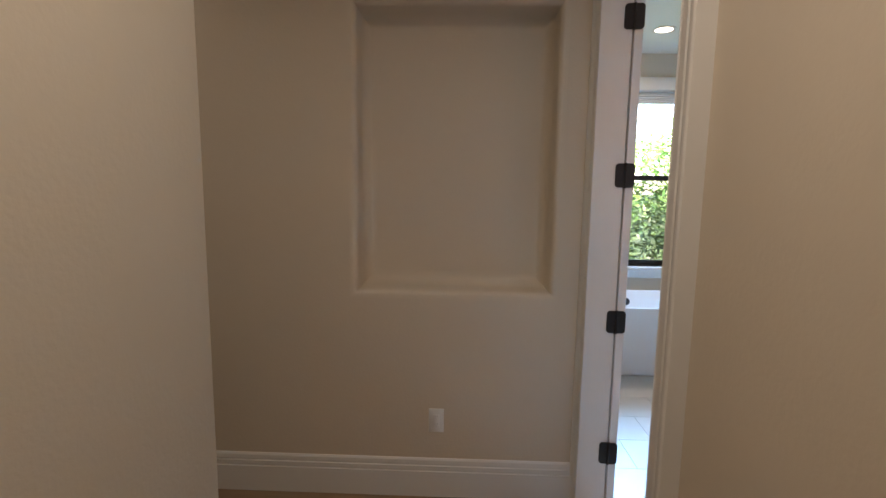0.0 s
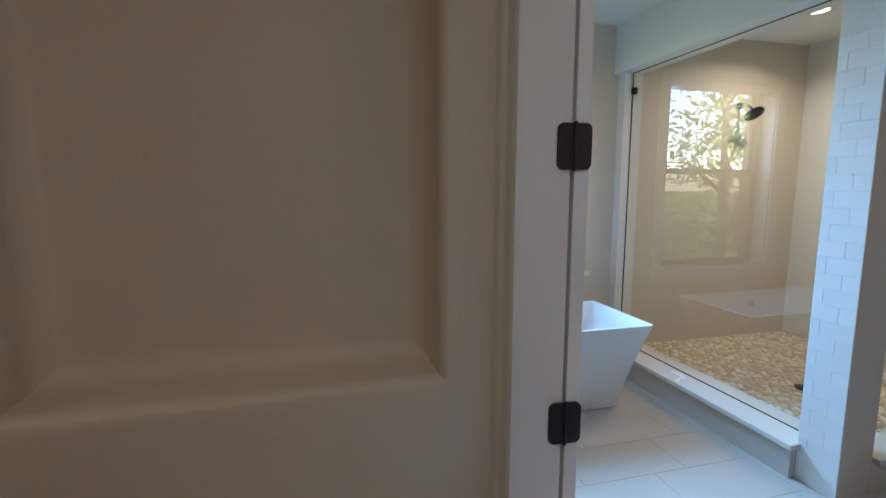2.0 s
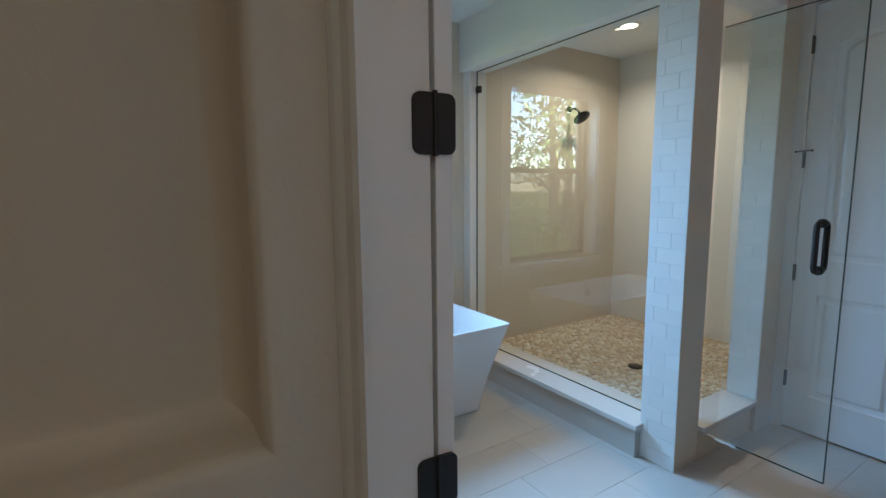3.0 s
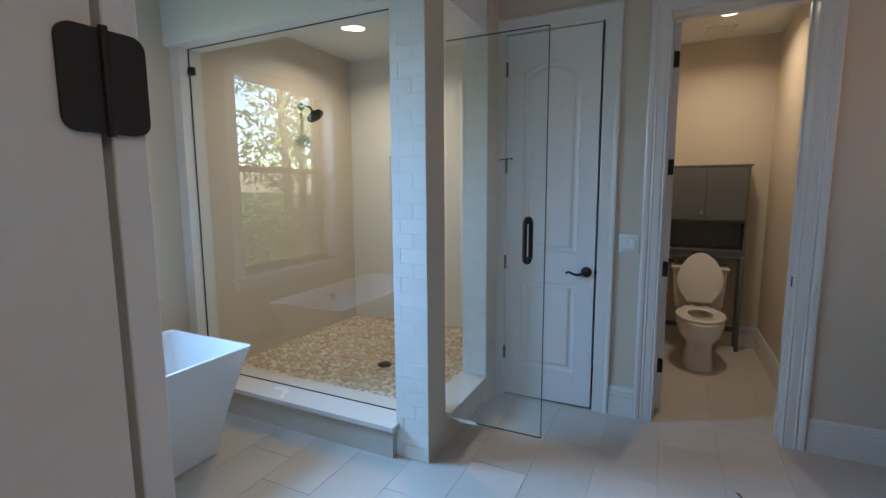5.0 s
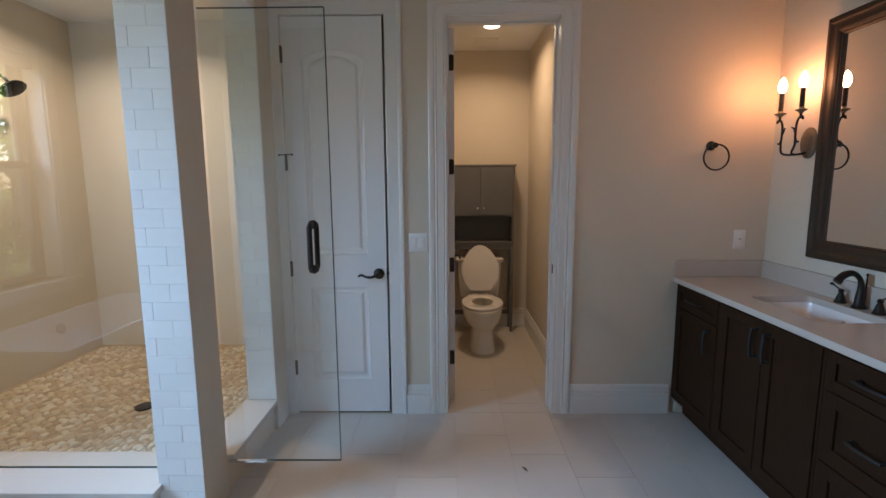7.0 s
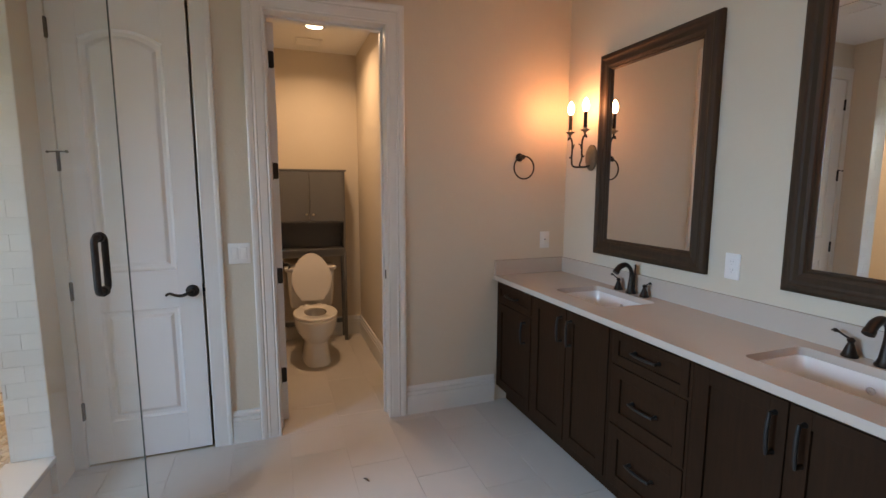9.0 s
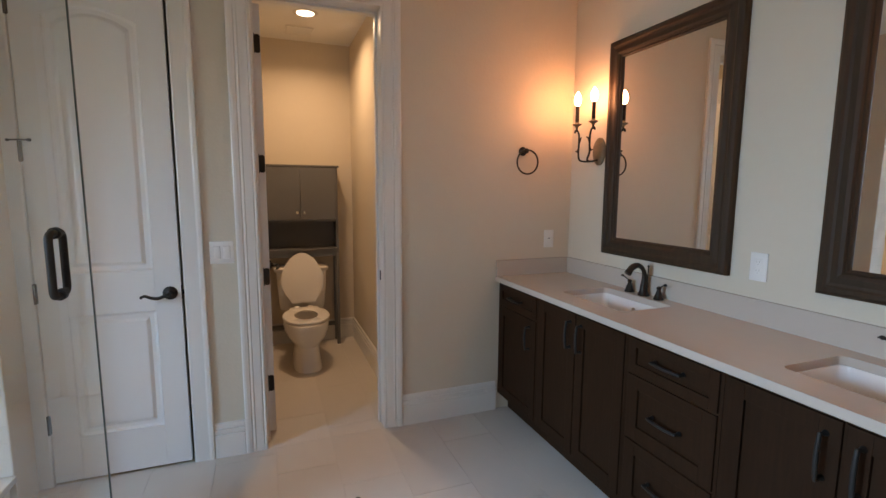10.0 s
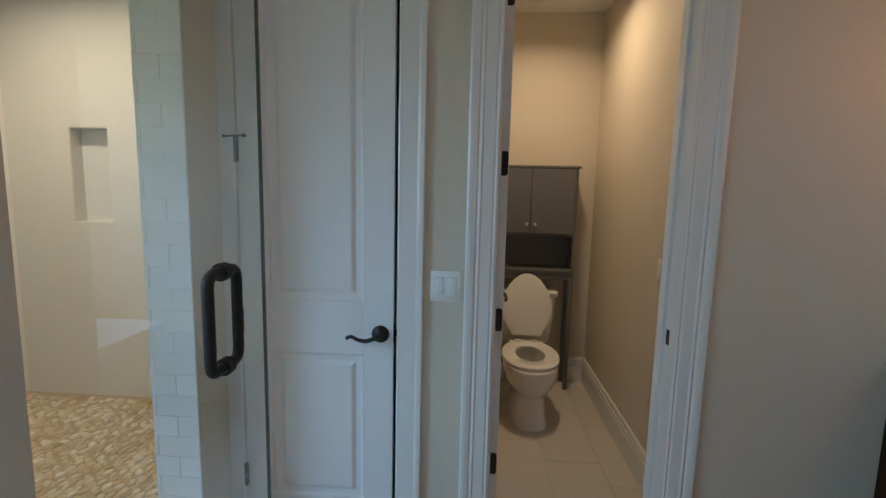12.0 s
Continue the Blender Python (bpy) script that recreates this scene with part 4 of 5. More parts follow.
def slots(zc):
    return [(-0.006, zc + 0.004, 0.0035, 0.010, 0.0006, M_SLOT, "slot"), (0.006, zc + 0.004, 0.0035, 0.008, 0.0006, M_SLOT, "slot"), (0, zc - 0.008, 0.005, 0.005, 0.0006, M_SLOT, "slot")]


plate("light_switch", "white two-gang rocker switch plate on the wall", "light switch", (XE, 1.889, 1.112), (0, -1, 0), (-1, 0, 0), 0.114, 0.116,
      [(-0.023, 0, 0.037, 0.070, 0.0004, M_GAP, "rocker_gap"), (0.023, 0, 0.037, 0.070, 0.0004, M_GAP, "rocker_gap"), (-0.023, 0, 0.033, 0.066, 0.002, M_PLASTIC, "rocker"), (0.023, 0, 0.033, 0.066, 0.0035, M_PLASTIC, "rocker")])
plate("outlet", "white outlet plate on the wall above the counter", "outlet", (XE, -0.076, 1.122), (0, -1, 0), (-1, 0, 0), 0.072, 0.116,
      [(0, 0, 0.034, 0.067, 0.002, M_PLASTIC, "socket"), (0, 0.003, 0.016, 0.006, 0.003, M_SLOT, "test_button")])
plate("outlet", "white outlet plate between the mirrors", "outlet", (3.245, YS, 1.128), (1, 0, 0), (0, 1, 0), 0.072, 0.118,
      [(0, 0, 0.034, 0.067, 0.002, M_PLASTIC, "socket")] + [(a, b, c, d, e + 0.002, f, g) for zc in (0.018, -0.018) for a, b, c, d, e, f, g in slots(zc)])
plate("outlet", "white outlet plate low on the hall wall", "outlet", (1.0, YH, 0.385), (1, 0, 0), (0, -1, 0), 0.072, 0.118,
      [(0, 0, 0.034, 0.067, 0.001, M_PLASTIC, "socket")] + [(a, b, c, d, e + 0.001, f, g) for zc in (0.018, -0.018) for a, b, c, d, e, f, g in slots(zc)])
plate("light_switch", "white single rocker switch plate on the hall wall", "light switch", (-0.37, YH, 1.10), (1, 0, 0), (0, -1, 0), 0.072, 0.118,
      [(0, 0, 0.034, 0.067, 0.003, M_PLASTIC, "rocker")])
plate("light_switch", "white double rocker switch plate in the toilet room", "light switch", (5.06, 0.90, 1.105), (1, 0, 0), (0, 1, 0), 0.114, 0.118,
      [(-0.023, 0, 0.037, 0.070, 0.0004, M_GAP, "rocker_gap"), (0.023, 0, 0.037, 0.070, 0.0004, M_GAP, "rocker_gap"), (-0.023, 0, 0.033, 0.066, 0.002, M_PLASTIC, "rocker"), (0.023, 0, 0.033, 0.066, 0.0035, M_PLASTIC, "rocker")])


# ---- ceiling lights and vents ----
def can_light(x, y, label):
    ob = thing("ceiling_light", (x, y, H), label, "ceiling light", "recessed ceiling lights")
    bm = bmesh.new()
    lathe(bm, [(0.062, -0.001), (0.066, -0.006), (0.086, -0.005), (0.092, -0.0005), (0.062, -0.0005)], 36, pose(x, y, H))
    part("trim_ring", bm, M_TRIM, ob)
    bm = bmesh.new()
    lathe(bm, [(0.0, -0.0045), (0.063, -0.0045), (0.063, -0.002), (0.0, -0.002)], 36, pose(x, y, H))
    part("diffuser", bm, M_LAMP, ob, "glowing round diffuser")


can_light(2.65, 4.03, "lit round recessed ceiling light above the tub")
can_light(4.755, 4.01, "lit round recessed ceiling light in the shower")
can_light(5.71, 1.34, "lit round recessed ceiling light in the toilet room")
# fixture for the added hall lamp; out of view
can_light(1.02, 0.55, "assumed unseen recessed ceiling light added to brighten the hall")
# made-up fixture above the passage, goes with its fill lamp
can_light(-0.75, 1.80, "unseen recessed ceiling light added to brighten the side passage")
vent = thing("ceiling_vent", (6.13, 1.36, H), "white slatted ceiling vent in the toilet room", "vent")
part("frame", solid((6.03, 6.23, 1.25, 1.262, H - 0.010, H - 0.0005), (6.03, 6.23, 1.458, 1.47, H - 0.010, H - 0.0005), (6.03, 6.042, 1.262, 1.458, H - 0.010, H - 0.0005), (6.218, 6.23, 1.262, 1.458, H - 0.010, H - 0.0005)), M_TRIM, vent, smooth=False)
for k in range(8):
    bm = bmesh.new()
    x = 6.053 + 0.022 * k
    loft(bm, [[(x, y, H - 0.002), (x + 0.003, y, H - 0.001), (x + 0.013, y, H - 0.009), (x + 0.010, y, H - 0.010)] for y in (1.262, 1.458)])
    part("slat", bm, M_TRIM, vent, smooth=False)

copy_thing(vent, pose(4.0, 1.72, H))

# a scrap of leaf on the floor
scrap = thing("leaf_scrap", (3.94, 1.312, 0), "small dry brown leaf scrap lying on the floor", "leaf")
bm = bmesh.new()
tube(bm, smooth_path([(3.925, 1.300, 0.003), (3.938, 1.309, 0.006), (3.950, 1.313, 0.005), (3.962, 1.324, 0.002)]), lambda f: 0.0012 + 0.004 * math.sin(math.pi * f), 6)
part("blade", bm, M_BARK, scrap)

# ---- toilet ----
TY = 1.395
wc = thing("toilet", (6.0, TY, 0), "white china toilet with its lid raised", "toilet")
bm = bmesh.new()
rows = [ring(5.90, TY, z, a, b, 32, p) for z, a, b, p in ((0.0, 0.315, 0.118, 3.0), (0.012, 0.312, 0.116, 3.0), (0.06, 0.296, 0.108, 2.8), (0.15, 0.285, 0.100, 2.6), (0.19, 0.286, 0.106, 2.4))]
rows += [ring(5.885, TY, 0.225, 0.302, 0.132, 32, 2.3), ring(5.872, TY, 0.27, 0.322, 0.165, 32, 2.2), ring(5.865, TY, 0.34, 0.334, 0.182, 32, 2.15), ring(5.865, TY, 0.372, 0.335, 0.183, 32, 2.15), ring(5.865, TY, 0.385, 0.330, 0.182, 32, 2.15),
         ring(5.80, TY, 0.386, 0.215, 0.130, 32, 2.0), ring(5.80, TY, 0.375, 0.205, 0.122, 32, 2.0), ring(5.82, TY, 0.28, 0.17, 0.11, 32, 2.0), ring(5.84, TY, 0.20, 0.12, 0.08, 32, 2.0), ring(5.85, TY, 0.15, 0.07, 0.05, 32, 2.0)]
loft(bm, rows)
part("bowl", bm, M_CHINA, wc)
bm = bmesh.new()
rows = [rounded(6.22 - k, 6.405, TY - w, TY + w, z, 0.03) for z, w, k in ((0.365, 0.185, 0.0), (0.40, 0.195, 0.006), (0.55, 0.208, 0.014), (0.712, 0.215, 0.018))]
loft(bm, rows)
part("tank", bm, M_CHINA, wc)
bm = bmesh.new()
rows = [rounded(6.190, 6.412, TY - 0.228, TY + 0.228, 0.713, 0.03), rounded(6.184, 6.412, TY - 0.234, TY + 0.234, 0.722, 0.034), rounded(6.184, 6.412, TY - 0.234, TY + 0.234, 0.742, 0.034), rounded(6.194, 6.406, TY - 0.224, TY + 0.224, 0.750, 0.03)]
loft(bm, rows)
part("tank_lid", bm, M_CHINA, wc)
bm = bmesh.new()
o, i = [ring(5.835, TY, 0, a, b, 36, 2.15) for a, b in ((0.265, 0.187), (0.150, 0.092))]
rows = [[(x, y, z) for x, y, _ in src] for src, z in ((i, 0.395), (o, 0.395), (o, 0.406), ([(5.835 + (x - 5.835) * 0.97, TY + (y - TY) * 0.97, 0) for x, y, _ in o], 0.413), ([(5.835 + (x - 5.835) * 1.04, TY + (y - TY) * 1.05, 0) for x, y, _ in i], 0.413), (i, 0.409), (i, 0.395))]
loft(bm, rows, False, False)
bmesh.ops.remove_doubles(bm, verts=bm.verts, dist=1e-5)
part("seat", bm, M_CHINA, wc, "white seat ring lying down")
bm = bmesh.new()
lid = []
for k in range(36):
    a = 2 * math.pi * k / 36
    lid.append((0.235 * math.sin(a), 0.182 * math.cos(a)))
lean = pose(6.085, TY, 0.425, 0, 12, 0)
prof = [(0.94, -0.004), (1.0, -0.001), (1.0, 0.010), (0.96, 0.015), (0.55, 0.019)]
loft(bm, [[lean @ Vector((d, q * k * (1.0 - 0.16 * p / 0.235 if p > 0 else 1.0 + 0.10 * p / 0.235) * (1 if p > -0.19 else 1.25), 0.232 + max(p, -0.205) * k)) for p, q in lid] for k, d in prof])
part("lid", bm, M_CHINA, wc, "raised oval lid leaning on the tank")
bm = bmesh.new()
for s in (-1, 1):
    tube(bm, [(6.075, TY + s * 0.055 - 0.02, 0.414), (6.075, TY + s * 0.055 + 0.02, 0.414)], 0.013, 10)
box(bm, 6.05, 6.10, TY - 0.12, TY + 0.12, 0.398, 0.412, bevel=0.005)
part("seat_hinge", bm, M_CHINA, wc)
# ---- cabinet over the toilet ----
et = thing("over_toilet_cabinet", (6.31, 1.385, 0), "grey wooden storage cabinet standing over the toilet", "storage cabinet")
Y0, Y1, X0, X1 = 1.062, 1.712, 6.222, 6.408
part("top_board", solid((X0 - 0.012, X1, Y0 - 0.014, Y1 + 0.014, 1.632, 1.650), bevel=0.003), M_GREY, et)
for y in (Y0, Y1 - 0.018):
    part("side_board", solid((X0 + 0.004, X1, y, y + 0.018, 0.86, 1.632)), M_GREY, et, smooth=False)
part("back_board", solid((X1 - 0.006, X1 - 0.001, Y0 + 0.018, Y1 - 0.018, 0.89, 1.632)), M_GREYIN, et, smooth=False)
part("shelf", solid((X0 + 0.002, X1 - 0.007, Y0 + 0.018, Y1 - 0.018, 1.150, 1.166)), M_GREY, et, smooth=False)
part("bottom_board", solid((X0 - 0.004, X1 - 0.007, Y0 + 0.0185, Y1 - 0.0185, 0.890, 0.908)), M_GREY, et, smooth=False)
part("apron", solid((X0 + 0.006, X0 + 0.022, Y0 + 0.0185, Y1 - 0.0185, 0.835, 0.889)), M_GREY, et, smooth=False)
ym = (Y0 + Y1) / 2
for a, b, k in ((Y0 + 0.020, ym - 0.0015, ym - 0.030), (ym + 0.0015, Y1 - 0.020, ym + 0.030)):
    bm = bmesh.new()
    box(bm, X0 - 0.010, X0 + 0.003, a, b, 1.170, 1.628, bevel=0.002, seg=1)
    d = part("door", bm, M_GREY, et)
    bm = bmesh.new()
    lathe(bm, [(0, 0), (0.006, 0), (0.005, 0.010), (0.011, 0.016), (0.012, 0.022), (0, 0.027)], 14, pose(X0 - 0.009, k, 1.235, 0, -90, 0))
    part("knob", bm, M_CHROME, d, "small metal knob")
for y in (Y0, Y1 - 0.030):
    for x in (X0 + 0.004, X1 - 0.030):
        part("leg", solid((x, x + 0.030, y, y + 0.030, 0.0, 0.859), bevel=0.002), M_GREY, et)
part("leg_rail", solid((X1 - 0.024, X1 - 0.006, Y0 + 0.0305, Y1 - 0.0305, 0.14, 0.18)), M_GREY, et, smooth=False)

# ---- garden ----
structure("ground", solid((-400, 400, 4.96, 600, -0.40, -0.30)), M_LAWN, "green lawn outside the window", "ground")


def leaf_cloud(bm, centres, count, size, rnd, droop=0.5):
    """Narrow pointed leaves scattered round each centre (x, y, z, radius)."""
    for _ in range(count):
        cx, cy, cz, r = rnd.choice(centres)
        d = Vector((rnd.gauss(0, 1), rnd.gauss(0, 1), rnd.gauss(0, 0.8)))
        c = Vector((cx, cy, cz)) + d.normalized() * r * rnd.random() ** 0.4
        ax = Vector((rnd.gauss(0, 1), rnd.gauss(0, 1), rnd.gauss(-droop, 0.5))).normalized()
        side = ax.orthogonal().normalized()
        side.rotate(Matrix.Rotation(rnd.random() * 6.28, 3, ax))
        s = size * rnd.uniform(0.6, 1.3)
        bm.faces.new([bm.verts.new(c + ax * a * s + side * b * s) for a, b in ((-0.5, 0), (-0.1, 0.13), (0.5, 0), (-0.1, -0.13))])


def tree(x, y, height, spread, leaves, size, mat, label, seed, low=0.35):
    rnd = random.Random(seed)
    t = thing("tree", (x, y, -0.3), label, "tree", "garden trees")
    bm = bmesh.new()
    lean = rnd.uniform(-0.2, 0.2)
    tube(bm, smooth_path([(x, y, -0.32), (x + lean * 0.4, y, height * 0.3), (x + lean, y + 0.1, height * 0.62), (x + lean * 1.2, y, height * 0.92)]), lambda f: 0.02 * height * (1.05 - f) + 0.01, 9)
    centres = []
    for k in range(16):
        f = low + (1 - low) * k / 15
        a = k * 2.4 + rnd.random()
        r = spread * (0.55 + 0.45 * math.sin(math.pi * min(1, (f - low) / (1 - low) * 0.9 + 0.12))) * rnd.uniform(0.6, 1.0)
        p0 = Vector((x + lean * f, y, height * f * 0.9 - 0.2))
        p1 = p0 + Vector((math.cos(a) * r, math.sin(a) * r, 0.12 * height * rnd.uniform(0.2, 1.0)))
        tube(bm, [p0, p0.lerp(p1, 0.5) + Vector((0, 0, 0.05 * height)), p1], lambda g: 0.007 * height * (1.1 - g), 6)
        centres.append((*p1, spread * 0.38))
        centres.append((*p0.lerp(p1, 0.55), spread * 0.36))
    part("trunk", bm, M_BARK, t)
    bm = bmesh.new()
    leaf_cloud(bm, centres, leaves, size, rnd)
    part("crown", bm, mat, t, smooth=False)


def shrub(x, y, r, leaves, size, mat, label, seed):
    rnd = random.Random(seed)
    t = thing("shrub", (x, y, -0.3), label, "shrub", "garden shrubs")
    bm = bmesh.new()
    centres = []
    for k in range(9):
        a = k * 2.4
        p = (x + math.cos(a) * r * 0.6, y + math.sin(a) * r * 0.6, -0.3 + r * rnd.uniform(0.5, 1.7))
        tube(bm, [(x, y, -0.32), (x + math.cos(a) * r * 0.3, y + math.sin(a) * r * 0.3, -0.3 + r * 0.5), p], lambda g: 0.02 * (1.2 - g), 6)
        centres.append((*p, r * 0.55))
    part("stems", bm, M_BARK, t)
    bm = bmesh.new()
    leaf_cloud(bm, centres, leaves, size, rnd)
    part("foliage", bm, mat, t, smooth=False)


tree(5.4, 9.6, 2.9, 1.5, 4200, 0.17, M_LEAF, "leafy green garden tree with narrow leaves", 3)
tree(-2.1, 9.3, 6.2, 2.1, 2500, 0.24, M_LEAF, "tall garden tree with pale narrow leaves", 5, 0.28)
tree(-6.6, 13.0, 8.0, 2.6, 2200, 0.28, M_LEAF, "tall garden tree with pale narrow leaves", 8, 0.25)
tree(8.6, 14.0, 4.2, 2.0, 3500, 0.26, M_LEAF, "leafy green garden tree with narrow leaves", 9)
tree(1.4, 15.0, 4.2, 2.0, 3500, 0.26, M_LEAF, "leafy green garden tree with narrow leaves", 12)
for k, (x, y, r) in enumerate(((4.3, 7.4, 0.75), (5.9, 7.9, 0.8), (2.6, 8.2, 0.7), (0.6, 7.6, 0.8), (-1.2, 7.3, 0.75), (7.6, 9.4, 0.95), (-3.0, 8.8, 0.9))):
    shrub(x, y, r, 1500, 0.15, M_LEAF if k % 2 else M_DARKLEAF, "dense green garden shrub", 20 + k)

# ---- floor tiles, shower tiles, pebbles ----
TILE_MESH = {}


def tile_mesh(name, sx, sy, sz, mat, edge=0.0015):
    """A thin piece with eased top edges, its origin at the middle of its base."""
    key = (name, round(sx, 3), round(sy, 3), round(sz, 4))
    if key not in TILE_MESH:
        a, b = sx / 2, sy / 2
        bm = bmesh.new()
        loft(bm, [[(-p, -q, z), (p, -q, z), (p, q, z), (-p, q, z)] for p, q, z in ((a, b, 0), (a, b, sz - edge), (a - edge, b - edge, sz))])
        bmesh.ops.recalc_face_normals(bm, faces=bm.faces)
        me = bpy.data.meshes.new(name)
        bm.to_mesh(me)
        bm.free()
        me.materials.append(mat)
        TILE_MESH[key] = me
    return TILE_MESH[key]


def piece(name, me, m, parent):
    ob = new(name, me)
    ob.parent = parent
    ob.matrix_basis = m
    return ob


def lay_floor(x0, x1, y0, y1):
    L, W, g = 0.600, 0.300, 0.0017
    j = math.floor((y0 - 1.965) / W)
    while 1.965 + j * W < y1:
        ya, yb = max(y0, 1.965 + j * W), min(y1, 1.965 + (j + 1) * W)
        off = 2.08 + 0.2 * ((j - 2) % 3)
        i = math.floor((x0 - off) / L)
        while off + i * L < x1:
            xa, xb = max(x0, off + i * L), min(x1, off + (i + 1) * L)
            if xb - xa > 0.03 and yb - ya > 0.03:
                me = tile_mesh("floor_tile", xb - xa - g, yb - ya - g, 0.0025, M_FLOORTILE, 0.0006)
                piece("floor_tile", me, pose((xa + xb) / 2, (ya + yb) / 2, -0.0025), floor_bath)
            i += 1
        j += 1


lay_floor(XW - 0.06, XE, YS, YN)
lay_floor(XE, 6.42, 0.90, 1.97)

# hall planks
W = 0.13
for k in range(int(3.7 / W)):
    y = -1.4 + k * W
    x, n = -1.3 + (k * 0.37) % 0.9 - 0.9, 0
    while x < XW - 0.06:
        xa, xb = max(x, -1.3), min(x + 1.4, XW - 0.06)
        if xb - xa > 0.05 and y + W < YH + 0.1:
            piece("plank", tile_mesh("plank", xb - xa - 0.002, W - 0.0015, 0.004, M_OAK), pose((xa + xb) / 2, y + W / 2, -0.004), floor_hall)
        x += 1.4


def running_bond(width, z0, z1, emit, w=0.152, h=0.0765, g=0.0009):
    """Calls emit(centre across, centre up, width, height) for each tile of a face."""
    k, z = 0, z0
    while z < z1 - 0.01:
        zt = min(z + h, z1)
        a = -w / 2 * (k % 2)
        while a < width - 0.004:
            p, q = max(a, 0), min(a + w, width)
            if q - p > 0.012:
                emit((p + q) / 2, (z + zt) / 2, q - p - g, zt - z - g)
            a += w
        z += h
        k += 1


wob = random.Random(4)


def face_tiles(parent, to_world, width, z0, z1):
    """Glazed tiles as pieces; to_world(across, up) gives the pose whose z faces out of the wall."""
    def emit(a, z, w, h):
        me = tile_mesh("tile", w, h, 0.0022, M_TILE, 0.0009)
        piece("tile", me, to_world(a, z) @ pose(0, 0, wob.uniform(-0.0008, 0.0), wob.gauss(0, 0.35), wob.gauss(0, 0.25), 0), parent)
    running_bond(width, z0, z1, emit)


clad = structure("tile_backing_column", solid((3.5535, 3.556, 2.762, 2.96, 0, 2.74)), M_GROUT, "grouted tile face of the shower column", "wall tiles")
face_tiles(clad, lambda a, z: Matrix.Translation((3.5535, 2.762 + a, z)) @ Matrix(((0, 0, -1, 0), (-1, 0, 0, 0), (0, 1, 0, 0), (0, 0, 0, 1))), 0.198, 0.0, 2.74)
clad2 = structure("tile_backing_jamb", solid((4.3425, 4.345, 2.737, 2.905, 0.195, 2.41)), M_GROUT, "grouted tile face beside the shower opening", "wall tiles")
face_tiles(clad2, lambda a, z: Matrix.Translation((4.3425, 2.737 + a, z)) @ Matrix(((0, 0, -1, 0), (-1, 0, 0, 0), (0, 1, 0, 0), (0, 0, 0, 1))), 0.168, 0.195, 2.41)


def wall_of_tiles(name, label, faces):
    """The many small tiles of the shower's inner walls, joined."""
    verts, quads = [], []
    rnd = random.Random(7)
    for put, width, z0, z1, hole in faces:
        def emit(a, z, w, h):
            rects = [(a - w / 2, a + w / 2, z - h / 2, z + h / 2)]
            if hole and rects[0][0] < hole[1] and rects[0][1] > hole[0] and rects[0][2] < hole[3] and rects[0][3] > hole[2]:
                p, q, u, v = rects[0]
                m0, m1 = max(p, hole[0]), min(q, hole[1])
                rects = [(p, hole[0], u, v), (hole[1], q, u, v), (m0, m1, u, hole[2]), (m0, m1, hole[3], v)]
            for p, q, u, v in rects:
                if q - p < 0.006 or v - u < 0.006:
                    continue
                d = 0.0008 + rnd.uniform(-0.0002, 0.0002)
                n = len(verts)
                for k, e in ((0.0, 0.0), (0.0, d - 0.0005), (0.0005, d)):
                    verts.extend((put(p + k, u + k, e), put(q - k, u + k, e), put(q - k, v - k, e), put(p + k, v - k, e)))
                for r in (0, 4):
                    for i in range(4):
                        j = (i + 1) % 4
                        quads.append((n + r + i, n + r + j, n + r + 4 + j, n + r + 4 + i))
                quads.append((n + 8, n + 9, n + 10, n + 11))
    running_bond(width, z0, z1, emit)
    me = bpy.data.meshes.new(name)
    me.from_pydata(verts, [], quads)
    me.materials.append(M_TILE)
    return tagged(new(name, me), label, "wall tiles", kind="stuff")


wall_of_tiles("shower_wall_tiles", "white glazed running-bond tiles on the shower walls", [
    (lambda a, z, e: (5.53 - e, 2.905 + a, z), 1.765, 0.118, H, (1.065, 1.305, 1.22, 1.784)),
    (lambda a, z, e: (3.76 + a, YN - e, z), 1.77, 0.118, H, None),
    (lambda a, z, e: (4.345 + a, 2.905 + e, z), 1.185, 0.118, H, None),
])
structure("soap_recess_lining", solid((5.535, 5.62, 3.9705, 3.974, 1.2205, 1.7835), (5.535, 5.62, 4.206, 4.2095, 1.2205, 1.7835), (5.535, 5.62, 3.974, 4.206, 1.2205, 1.2245), (5.535, 5.62, 3.974, 4.206, 1.7795, 1.7835), (5.614, 5.6195, 3.974, 4.206, 1.2245, 1.7795)), M_TILE, "white tiled lining of the soap recess", "wall tiles")


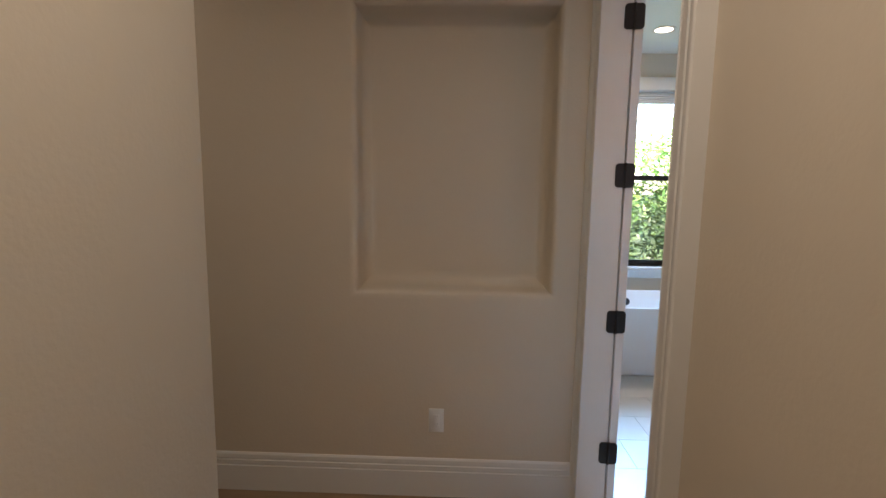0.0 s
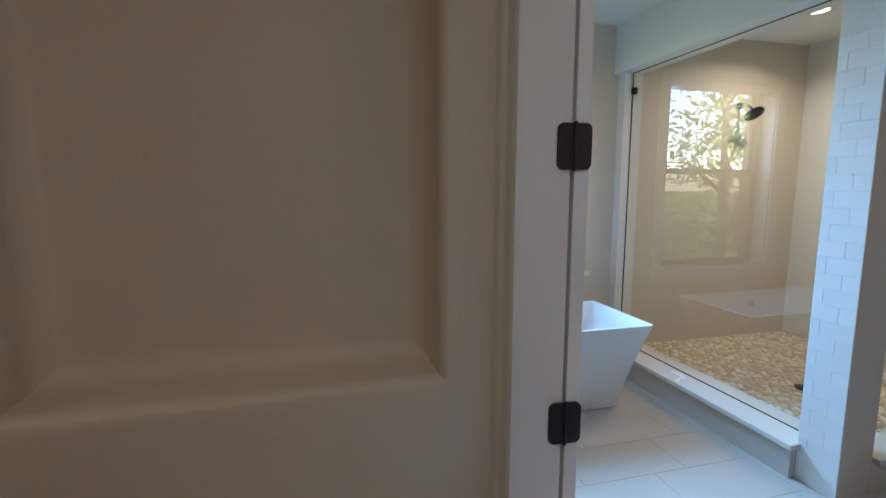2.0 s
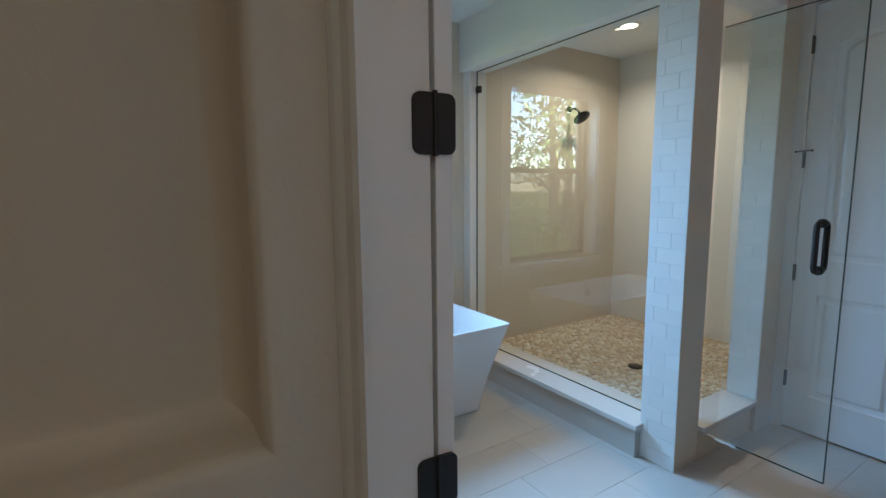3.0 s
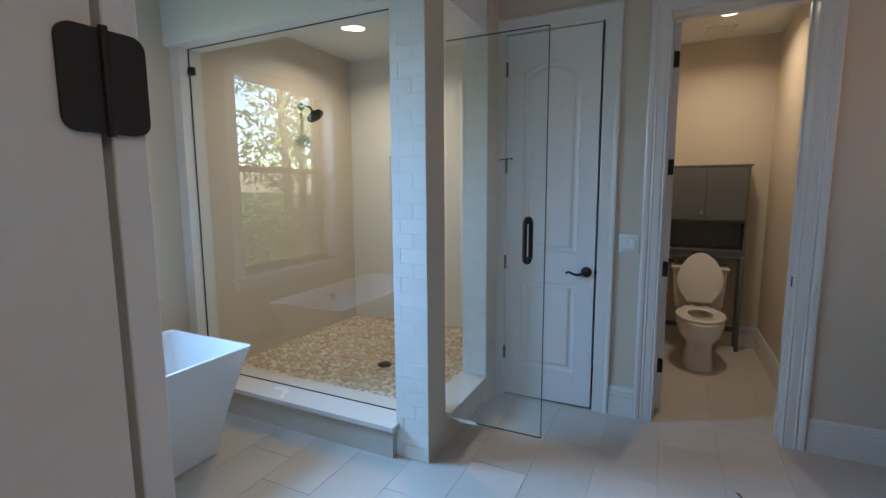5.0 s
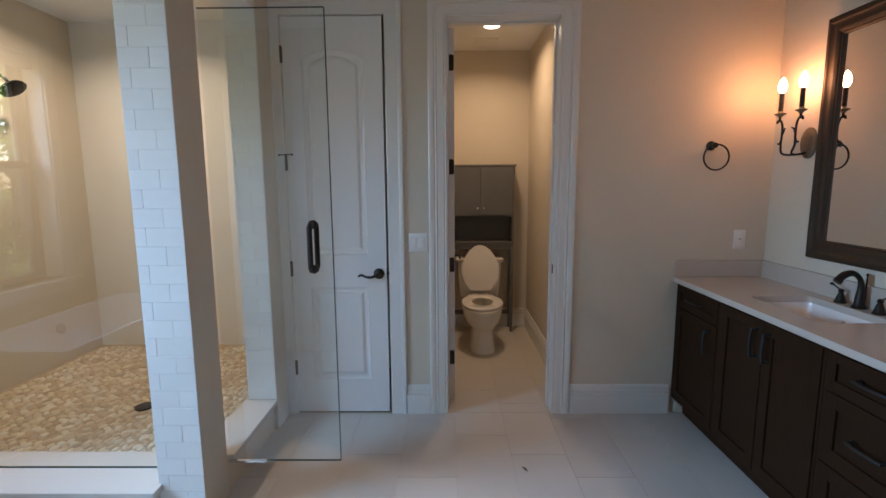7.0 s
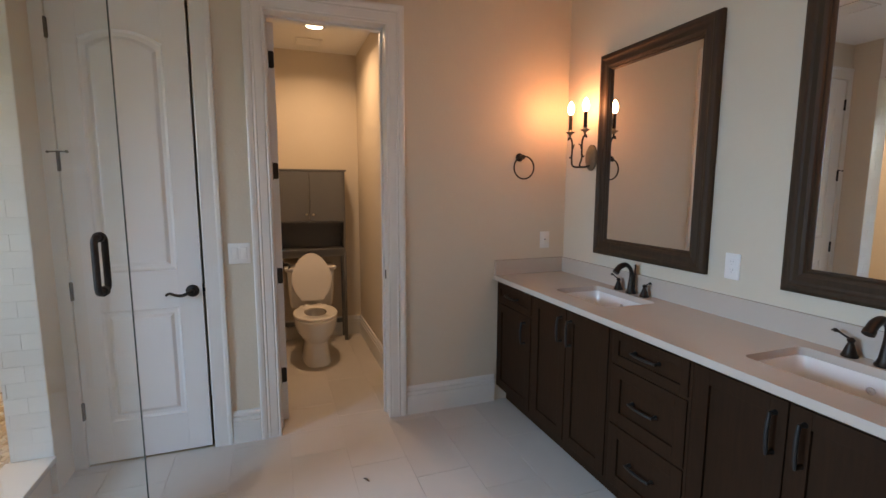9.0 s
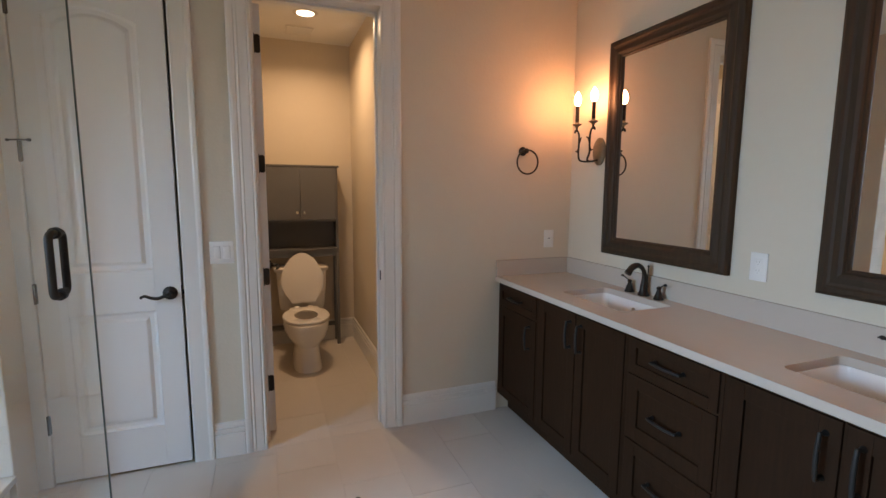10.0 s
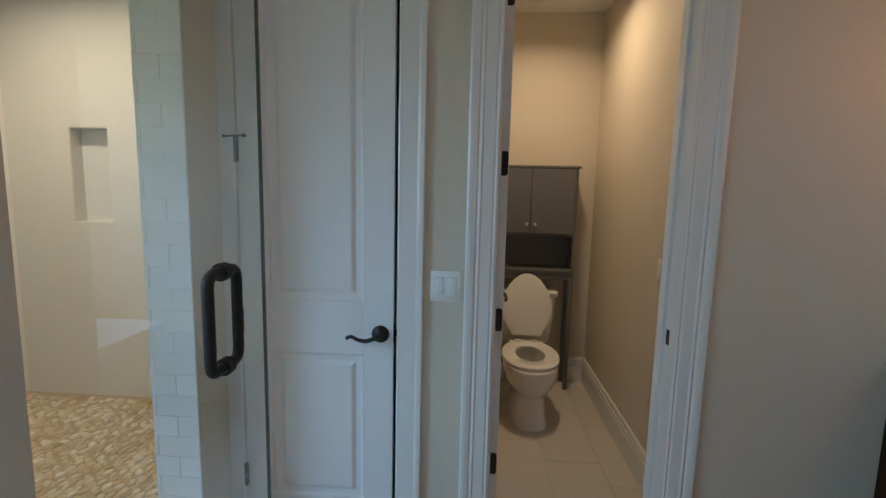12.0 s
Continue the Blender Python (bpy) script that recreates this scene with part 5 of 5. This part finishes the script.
# pebbles: flat oval stones packed on the shower floor
def pebble_shape(rnd):
    n = 8
    a, b, h = rnd.uniform(0.021, 0.033), rnd.uniform(0.013, 0.020), rnd.uniform(0.006, 0.010)
    base = [(a * math.cos(6.283 * i / n) * rnd.uniform(0.88, 1.1), b * math.sin(6.283 * i / n) * rnd.uniform(0.88, 1.1)) for i in range(n)]
    return [[(x * k, y * k, z * h) for x, y in base] for k, z in ((1.0, -0.3), (0.97, 0.35), (0.72, 0.85), (0.28, 1.0))]


rnd = random.Random(11)
shapes = [pebble_shape(rnd) for _ in range(7)]
pebble_meshes = []
for s in shapes:
    bm = bmesh.new()
    loft(bm, s, cap0=False)
    bmesh.ops.recalc_face_normals(bm, faces=bm.faces)
    me = bpy.data.meshes.new("pebble")
    bm.to_mesh(me)
    bm.free()
    me.materials.append(M_PEBBLE)
    me.shade_smooth()
    pebble_meshes.append(me)
verts, quads, near = [], [], 0
px, py = 0.051, 0.033
for r in range(int(1.74 / py)):
    for c in range(int(1.72 / px)):
        x = 3.81 + (c + 0.5 * (r % 2)) * px + rnd.uniform(-0.012, 0.012)
        y = 2.93 + r * py + rnd.uniform(-0.007, 0.007)
        if (x - 4.39) ** 2 + (y - 3.575) ** 2 < 0.064 ** 2 or x > 5.52 or y > 4.66:
            continue
        m = pose(x, y, 0.119, rnd.uniform(-5, 5), rnd.uniform(-5, 5), rnd.gauss(0, 35))
        k = rnd.randrange(7)
        if 4.15 < x < 5.0 and 3.0 < y < 3.36 and near < 280:
            piece("pebble", pebble_meshes[k], m, floor_shower)
            near += 1
            continue
        n0 = len(verts)
        for row in shapes[k]:
            verts.extend(tuple(m @ Vector(p)) for p in row)
        for q in range(3):
            for i in range(8):
                j = (i + 1) % 8
                quads.append((n0 + q * 8 + i, n0 + q * 8 + j, n0 + q * 8 + 8 + j, n0 + q * 8 + 8 + i))
        quads.append(tuple(n0 + 24 + i for i in range(8)))
me = bpy.data.meshes.new("pebbles")
me.from_pydata(verts, [], quads)
me.materials.append(M_PEBBLE)
me.shade_smooth()
tagged(new("pebbles", me), "tan and cream pebbles set in the shower floor", "pebbles", kind="stuff")
